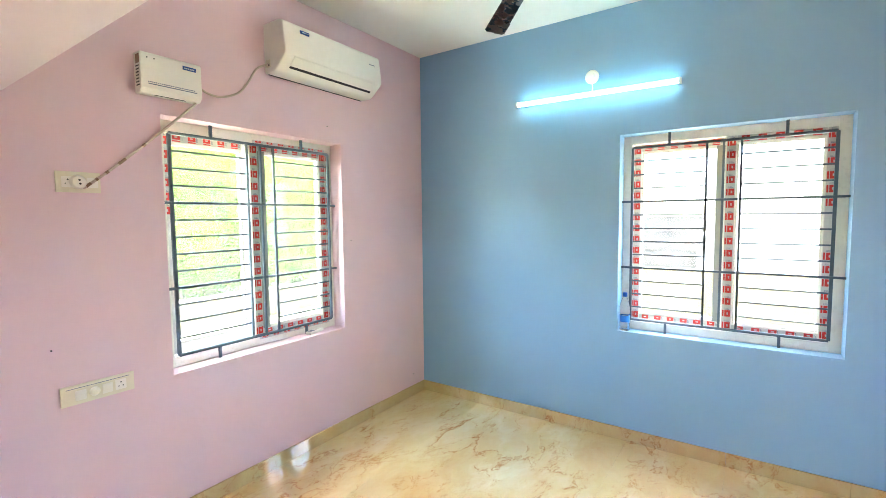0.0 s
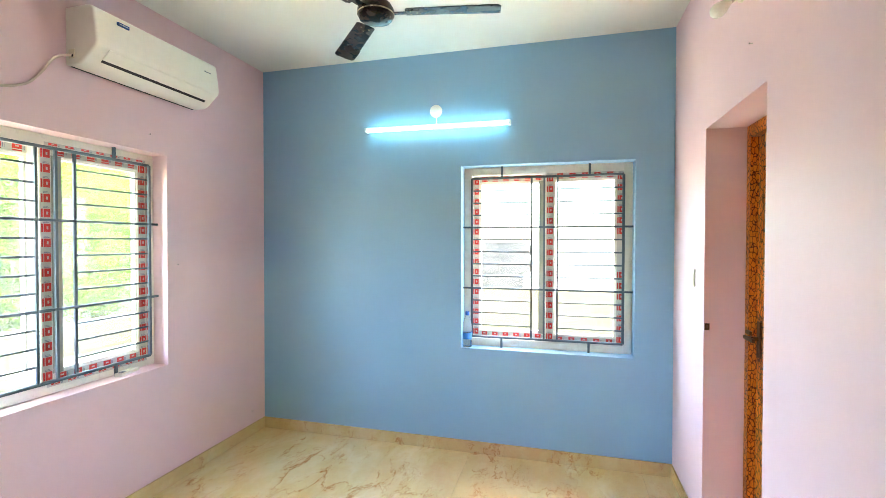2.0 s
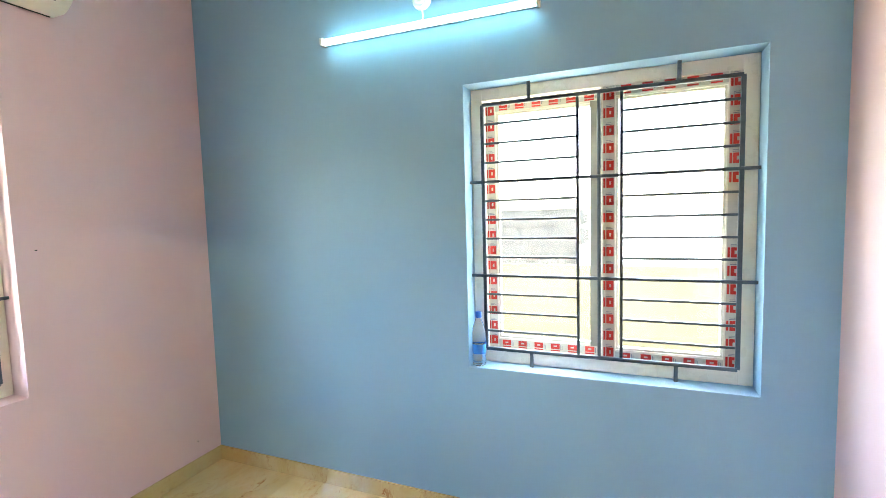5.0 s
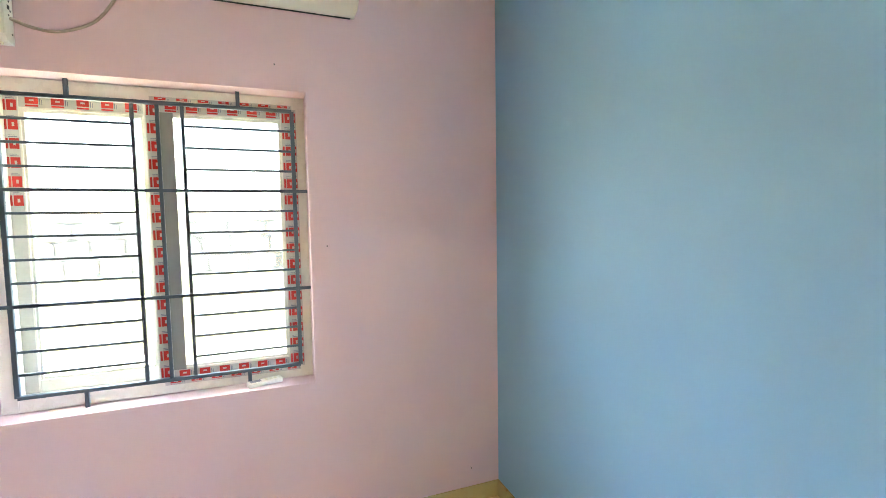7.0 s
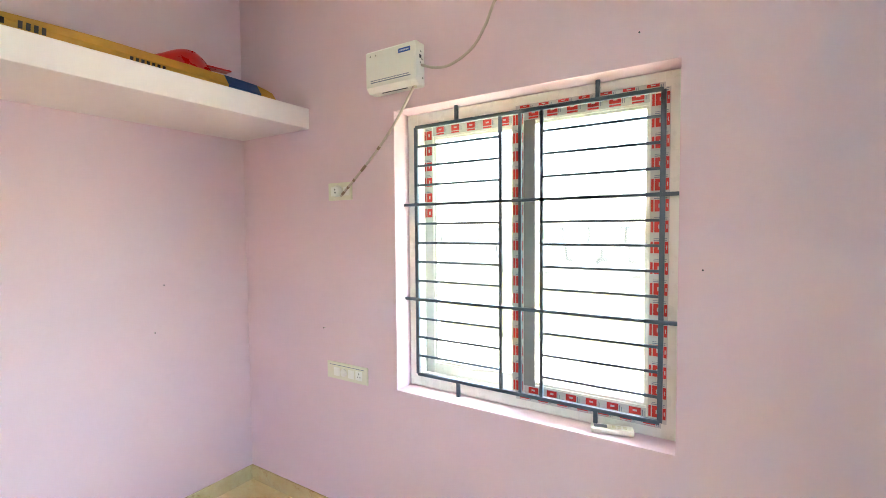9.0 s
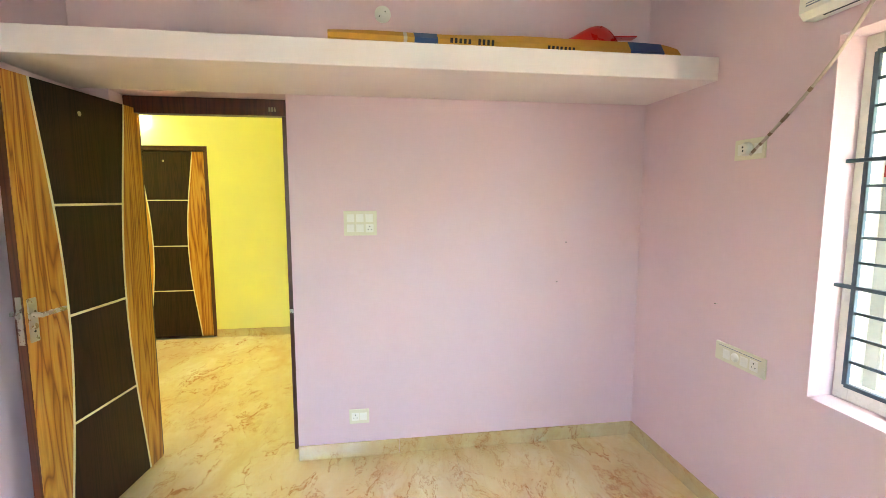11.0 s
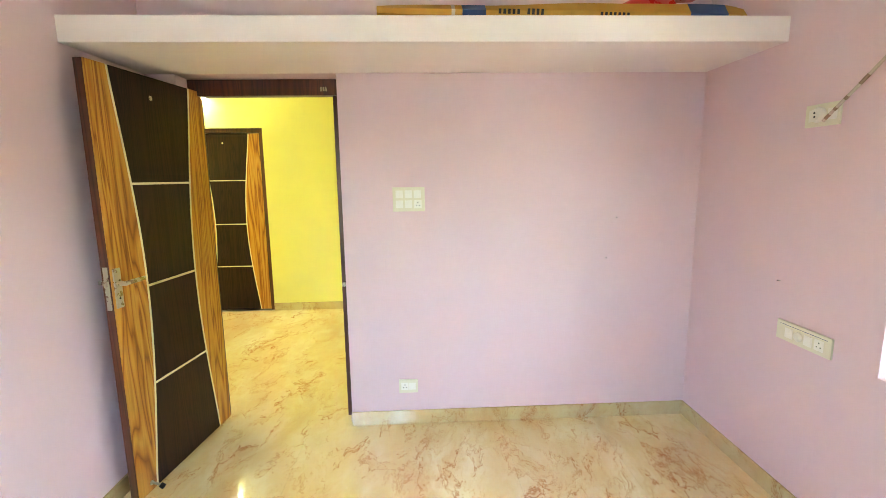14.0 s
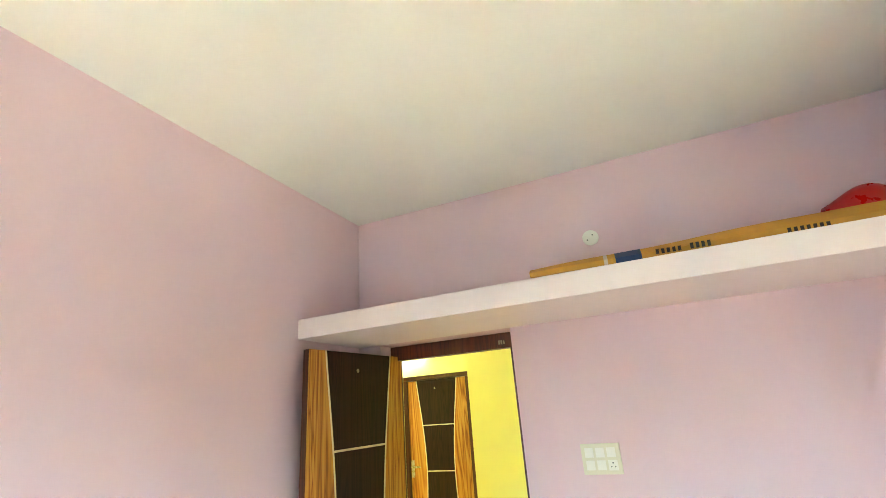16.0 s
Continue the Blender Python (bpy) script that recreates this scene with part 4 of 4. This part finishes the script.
part("water_fill", lathe(bmesh.new(), [(0, 0.006), (0.030, 0.008), (0.0315, 0.05), (0.0315, 0.108), (0, 0.108)], 24), M_WATER, bottle, "clear water, a third full", smooth=True)
part("label_band", lathe(bmesh.new(), [(0.0345, 0.064), (0.0345, 0.112)], 26), M_LABEL, bottle, "blue paper label", smooth=True)
part("cap", lathe(bmesh.new(), [(0.0155, 0.243), (0.0155, 0.268), (0.014, 0.272), (0, 0.272)], 20), M_CAP, bottle, "blue screw cap", smooth=True)

remote = thing("remote_control", pose(-2.537, 2.178, PZ0, 0, 0, -74) @ pose(0, 0, 0, 0, 0, 180), "white air conditioner remote control lying on the sill", "remote")
part("case", boxed((-0.078, -0.024, 0.0005), (0.078, 0.024, 0.022), 0.006), M_PLASTIC, remote)
part("screen", boxed((-0.066, -0.014, 0.022), (-0.018, 0.014, 0.0228)), M_GREYLINE, remote, "grey display")
for i in range(3):
    for j in range(2):
        part("button", boxed((0.0 + i * 0.02, -0.012 + j * 0.014, 0.022), (0.013 + i * 0.02, -0.003 + j * 0.014, 0.0235), 0.001), M_IVORY, remote)

ROLL = pose(-0.615, 0.560, LOFT1, 0, 0, 184.5)
roll = thing("cardboard_carton", ROLL, "long narrow brown cardboard carton with blue tape lying on the loft", "carton")


def carton(bm, x0, x1, grow=0.0, n=10):
    """A crushed six-sided tube; its height grows along its length."""
    rings = []
    for i in range(n + 1):
        x = x0 + (x1 - x0) * i / n
        h = 0.038 + 0.050 * min(1, x / 1.25) + 0.003 * math.sin(9 * x)
        if x > 1.66:
            h *= 1 - 2.2 * (x - 1.66)
        w = 0.055 + 0.003 * math.sin(6 * x + 1)
        sec = [(-w, 0.001), (-w - 0.008, h * 0.45), (-w * 0.55, h), (w * 0.55, h), (w + 0.008, h * 0.45), (w, 0.001)]
        c = h * 0.5
        rings.append([bm.verts.new((x, y * (1 + grow / w), c + (z - c) * (1 + grow / c) if z > 0.01 else z)) for y, z in sec])
    for a, b in zip(rings, rings[1:]):
        for k in range(6):
            bm.faces.new((a[k], a[(k + 1) % 6], b[(k + 1) % 6], b[k]))
    bm.faces.new(rings[0][::-1])
    bm.faces.new(rings[-1])
    bmesh.ops.recalc_face_normals(bm, faces=bm.faces)
    return bm


part("carton_body", carton(bmesh.new(), 0.0, 1.73, n=40), M_CARD, roll)
part("blue_band", carton(bmesh.new(), 0.37, 0.475, 0.0012, 4), M_BLUETAPE, roll, "dark blue tape band")
part("blue_band", carton(bmesh.new(), 1.44, 1.63, 0.0012, 5), M_BLUETAPE, roll, "dark blue tape band")
part("clear_band", carton(bmesh.new(), 0.322, 0.338, 0.0010, 3), M_CABLE, roll, "worn pale tape band")
for x, n, h in ((0.53, 5, 0.020), (0.66, 4, 0.024), (1.0, 7, 0.020)):
    bm = bmesh.new()
    for i in range(n):
        box(bm, (x + i * 0.021, -0.001, 0.0), (x + i * 0.021 + 0.012, 0.0, h), 0, 0, pose(0, -0.0612, 0.012, 11))
    part("carton_print", bm, M_PRINTBLACK, roll, "black printed marks")

pan = thing("plastic_scoop", pose(-2.0, 0.24, LOFT1 + 0.001, 0, 0, 180), "red plastic scoop standing upside down behind the carton", "scoop")
bm = bmesh.new()
NU, NV = 22, 12
grid = []
for i in range(NU + 1):
    row = []
    for j in range(NV + 1):
        u, v = i / NU, -1 + 2 * j / NV
        x = -0.155 + 0.275 * u
        half = 0.05 + 0.06 * math.sin(math.pi * min(1, u * 0.85 + 0.1))
        top = 0.165 + 0.078 * math.sin(math.pi * (0.02 + 0.96 * u ** 1.35)) ** 0.85
        side = abs(v) ** 3
        row.append(bm.verts.new((x, v * half, top * (1 - side) + 0.002 * side)))
    grid.append(row)
for i in range(NU):
    for j in range(NV):
        bm.faces.new((grid[i][j], grid[i + 1][j], grid[i + 1][j + 1], grid[i][j + 1]))
bmesh.ops.recalc_face_normals(bm, faces=bm.faces)
bmesh.ops.solidify(bm, geom=list(bm.faces), thickness=0.004)
part("bowl", bm, M_REDPLASTIC, pan, smooth=True)
part("handle", box(bmesh.new(), (0.10, -0.028, 0.178), (0.238, 0.028, 0.187), 0.003, 0, pose(0, 0, 0, 0, -3)), M_REDPLASTIC, pan, "flat red handle")


def nail(m, label):
    t = thing("wall_nail", m, label, "nail", "nails in the walls")
    part("shank", lathe(bmesh.new(), [(0.0018, 0), (0.0018, 0.012)], 8, pose(0, 0, 0, 90)), M_STEEL, t)
    part("nail_head", lathe(bmesh.new(), [(0, 0.012), (0.0032, 0.012), (0.0032, 0.014), (0, 0.0145)], 10, pose(0, 0, 0, 90)), M_DARK, t)


for u, z in ((1.914, 1.048), (1.967, 1.295)):
    nail(DOOR_FACE @ pose(u, 0, z), "small dark nail in the pink wall beside the door")
for u, z in ((0.69, 1.049), (2.274, 2.252), (2.476, 1.44), (3.205, 0.199)):
    nail(PINK_FACE @ pose(u, 0, z), "small dark nail in the pink window wall")
nail(BATH_FACE @ pose(-2.094, 0, 2.378), "small dark nail in the wall above the bathroom recess")
hook = thing("door_hook", pose(0.739, ALC1, 1.148), "small dark metal hook on the bathroom recess", "hook")
part("hook_plate", boxed((-0.012, -0.003, -0.018), (0.012, 0, 0.018), 0.001), M_BRASS, hook)
part("hook_pin", tube(bmesh.new(), spline([(0, -0.003, 0.004), (-0.004, -0.02, 0.002), (-0.008, -0.026, 0.012)], 5), 0.003), M_BRASS, hook, smooth=True)


# ---- outdoors ----
part("ground", boxed((-400, -400, -0.72), (400, 400, -0.5)), M_SOIL, None, "pale dusty ground round the house", kind="structure")
part("plinth", boxed((XP - WALL, HALLY - 0.2, -0.6), (HX1 + 0.2, YB + WALL, -0.021)), M_OUTER, None, "plastered plinth under the house", kind="structure")


def stone_mesh(rnd, w, h, material):
    """One rough-faced stone slab with a crooked outline."""
    pts = []
    for k in range(12):
        a = 2 * math.pi * (k + rnd.uniform(-0.25, 0.25)) / 12
        c, d = math.cos(a), math.sin(a)
        reach = 1 / max(abs(c), abs(d)) * rnd.uniform(0.86, 1.0)
        pts.append((w * (0.5 + 0.5 * c * reach), h * (0.5 + 0.5 * d * reach)))
    bm = prism(bmesh.new(), pts, -0.035, 0.0, lambda u, d, z: (u, d, z))
    mesh = bpy.data.meshes.new("stone")
    bm.to_mesh(mesh)
    bm.free()
    mesh.materials.append(material)
    return mesh


def low_wall(m, length, label):
    """A low cream garden wall with a chipped cement coping."""
    lw = thing("garden_wall", m, label, "wall")
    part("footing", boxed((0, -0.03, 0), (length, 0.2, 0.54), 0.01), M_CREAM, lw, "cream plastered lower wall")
    part("coping", boxed((0, -0.05, 0.541), (length, 0.22, 0.6), 0.012), M_CEMENT, lw, "grey cement coping")
    return lw


def compound_wall(m, stone0, stone1, length, label, seed, foot, facing):
    """A garden wall with a cream foot and a plastered top, part of which is faced with rough stones. Local x along it, -y faces the house."""
    rnd = random.Random(seed)
    cw = thing("compound_wall", m, label, "wall")
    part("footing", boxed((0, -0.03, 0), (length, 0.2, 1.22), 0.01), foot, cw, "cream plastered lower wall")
    part("wall_panel", boxed((0, 0, 1.221), (length, 0.18, 2.08), 0.01), M_WHITEWASH, cw, "whitewashed upper wall")
    part("coping", boxed((0, -0.04, 2.081), (length, 0.22, 2.13), 0.01), M_CEMENT, cw, "grey cement coping")
    part("joint_bed", boxed((stone0, -0.016, 1.236), (stone1 + 0.15, -0.001, 2.078)), M_JOINT, cw, "recessed cement joints between the stones")
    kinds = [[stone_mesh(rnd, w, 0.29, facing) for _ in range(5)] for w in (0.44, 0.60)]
    for row in range(3):
        x = stone0 + rnd.uniform(0, 0.1)
        while x < stone1:
            k = rnd.randrange(2)
            o = new("stone", rnd.choice(kinds[k]))
            o.parent, o.location = cw, (x, 0, 1.235 + row * 0.28)
            x += (0.44, 0.60)[k] + 0.004
    return cw


# north and low walls take the darkened tones, the west wall their lighter copies
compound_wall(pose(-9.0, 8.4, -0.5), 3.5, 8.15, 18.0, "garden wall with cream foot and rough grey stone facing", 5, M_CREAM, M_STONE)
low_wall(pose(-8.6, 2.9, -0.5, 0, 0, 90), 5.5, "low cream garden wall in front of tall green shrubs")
compound_wall(pose(-8.6, -9.0, -0.5, 0, 0, 90), 5.0, 11.3, 11.89, "garden wall with cream foot and rough grey stone facing", 6, M_CREAM_LIGHTER, M_STONE_LIGHTER)


def tree(m, height, spread, seed, name="tree", label="leafy green tree in daylight beyond the garden wall", leaf=0.14, per=45):
    rnd = random.Random(seed)
    t = thing(name, m, label, name, "greenery outside")
    bm = bmesh.new()
    rings = []
    for i in range(7):
        z = height * 0.62 * i / 6
        rings.append((0.16 * (1 - 0.75 * i / 6), z))
    lathe(bm, rings, 10)
    tips = []
    for k in range(9):
        a, e = rnd.uniform(0, 6.28), rnd.uniform(0.2, 1.1)
        z0 = height * rnd.uniform(0.2, 0.55)
        l = spread * rnd.uniform(0.5, 0.9)
        tip = Vector((math.cos(a) * math.cos(e) * l, math.sin(a) * math.cos(e) * l, z0 + math.sin(e) * l))
        tube(bm, spline([(0, 0, z0), Vector((0, 0, z0)).lerp(tip, 0.5) + Vector((0, 0, 0.1)), tip], 3), 0.03, 6)
        tips.append(tip)
    part("trunk", bm, M_BARK, t, smooth=True)
    verts, faces = [], []
    for k in range(120):
        c = rnd.choice(tips) * rnd.uniform(0.55, 1.05) if k % 3 else Vector((rnd.gauss(0, spread * 0.4), rnd.gauss(0, spread * 0.4), height * rnd.uniform(0.1, 0.95)))
        for j in range(per):
            p = c + Vector((rnd.gauss(0, 0.3), rnd.gauss(0, 0.3), rnd.gauss(0, 0.24)))
            if p.z < 0.05:
                continue
            q = Euler((rnd.uniform(-1, 1), rnd.uniform(-1, 1), rnd.uniform(0, 6.28))).to_matrix()
            s = leaf * rnd.uniform(0.65, 1.35)
            b = len(verts)
            for x, y in ((-1, 0), (0, -0.45), (1, 0), (0, 0.45)):
                verts.append(p + q @ Vector((x * s, y * s, 0.15 * s * abs(x))))
            faces.append((b, b + 1, b + 2, b + 3))
    mesh = bpy.data.meshes.new("crown")
    mesh.from_pydata([tuple(v) for v in verts], [], faces)
    mesh.materials.append(M_LEAF)
    crown = new("crown", mesh)
    crown.parent = t
    return t


for i, (x, y, h, s) in enumerate(((-13.0, 6.0, 5.4, 2.0), (-13.6, 8.2, 6.2, 2.3), (-13.2, 10.6, 5.8, 2.2), (-14.0, 13.0, 6.2, 2.3), (-16.0, 7.0, 7.2, 2.6), (-16.4, 9.6, 7.6, 2.7), (-16.2, 12.2, 7.2, 2.6), (-17.0, 15.2, 7.4, 2.7), (-14.6, 15.6, 6.0, 2.3))):
    tree(pose(x, y, -0.5), h, s, 20 + i)
for i, (y, h, w) in enumerate(((4.7, 5.1, 1.2), (5.5, 5.1, 1.7), (6.7, 5.3, 1.6), (7.9, 5.1, 1.7), (9.2, 5.0, 1.6))):
    tree(pose(-10.0 - 0.2 * (i % 2), y, -0.5), h, w, 50 + i, "shrub", "tall leafy green shrub behind the low garden wall", 0.034, 480)


# ---- floor tiles and skirting ----
def tile_mesh(name, w, l, t, bevel):
    bm = boxed((0, 0, -t), (w, l, 0), bevel)
    mesh = bpy.data.meshes.new(name)
    bm.to_mesh(mesh)
    bm.free()
    mesh.materials.append(M_MARBLE)
    return mesh


def tiled_floor(name, x0, x1, y0, y1, label, tw=0.6, tl=1.2, gap=0.0008):
    """A bed of grout with polished tiles on it, cut at the walls."""
    fl = part(name, boxed((x0, y0, -0.02), (x1, y1, -0.004)), M_GROUT, None, label, kind="structure")
    meshes = {}
    x = x0
    while x < x1 - 0.01:
        w = min(tw, x1 - x)
        y = y0
        while y < y1 - 0.01:
            l = min(tl, y1 - y)
            key = (round(w, 3), round(l, 3))
            if key not in meshes:
                meshes[key] = tile_mesh("tile", w - gap, l - gap, 0.006, 0.0006)
            t = new("tile", meshes[key])
            t.parent = fl
            t.location = (x + gap / 2, y + gap / 2, 0)
            y += tl
        x += tw
    return fl


tiled_floor("floor", XP, XR, 0.0, YB, "polished beige marble-look tiles with rust veins")
tiled_floor("floor_doorway", DOOR0, DOOR1, -INNER, 0.0, "polished beige tile in the doorway")
tiled_floor("floor_recess", XR, XR + 0.32, ALC0, ALC1, "polished beige tile in the bathroom recess")
tiled_floor("floor_hall", HX0, HX1, HALLY, -INNER, "polished beige marble-look hall tiles")


def skirting(m, length, label="polished beige tile skirting", h=SKIRT):
    sk = thing("baseboard", m, label, "baseboard", kind="structure")
    x = 0.0
    while x < length - 0.005:
        w = min(0.6, length - x)
        mesh = bpy.data.meshes.new("skirting_tile")
        bm = boxed((0, -0.009, 0.0005), (w - 0.0008, 0, h), 0.0012)
        bm.to_mesh(mesh)
        bm.free()
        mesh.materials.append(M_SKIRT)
        o = new("skirting_tile", mesh)
        o.parent, o.location = sk, (x, 0, 0)
        x += 0.6
    return sk


skirting(BLUE_FACE @ pose(XP, 0, 0), XR - XP)
skirting(PINK_FACE @ pose(0.0, 0, 0), YB - 0.0095)
skirting(DOOR_FACE @ pose(-DOOR0, 0, 0), -XP + DOOR0 - 0.0095)
skirting(DOOR_FACE @ pose(-XR + 0.0095, 0, 0), XR - DOOR1 - 0.0095)
skirting(BATH_FACE @ pose(-YB + 0.0095, 0, 0), YB - ALC1 - 0.0095)
skirting(BATH_FACE @ pose(-ALC0, 0, 0), ALC0 - 0.0095)
skirting(pose(HX1, HALLY, 0, 0, 0, 180), HX1 - 1.9)
skirting(pose(1.0, HALLY, 0, 0, 0, 180), 1.0 - HX0)
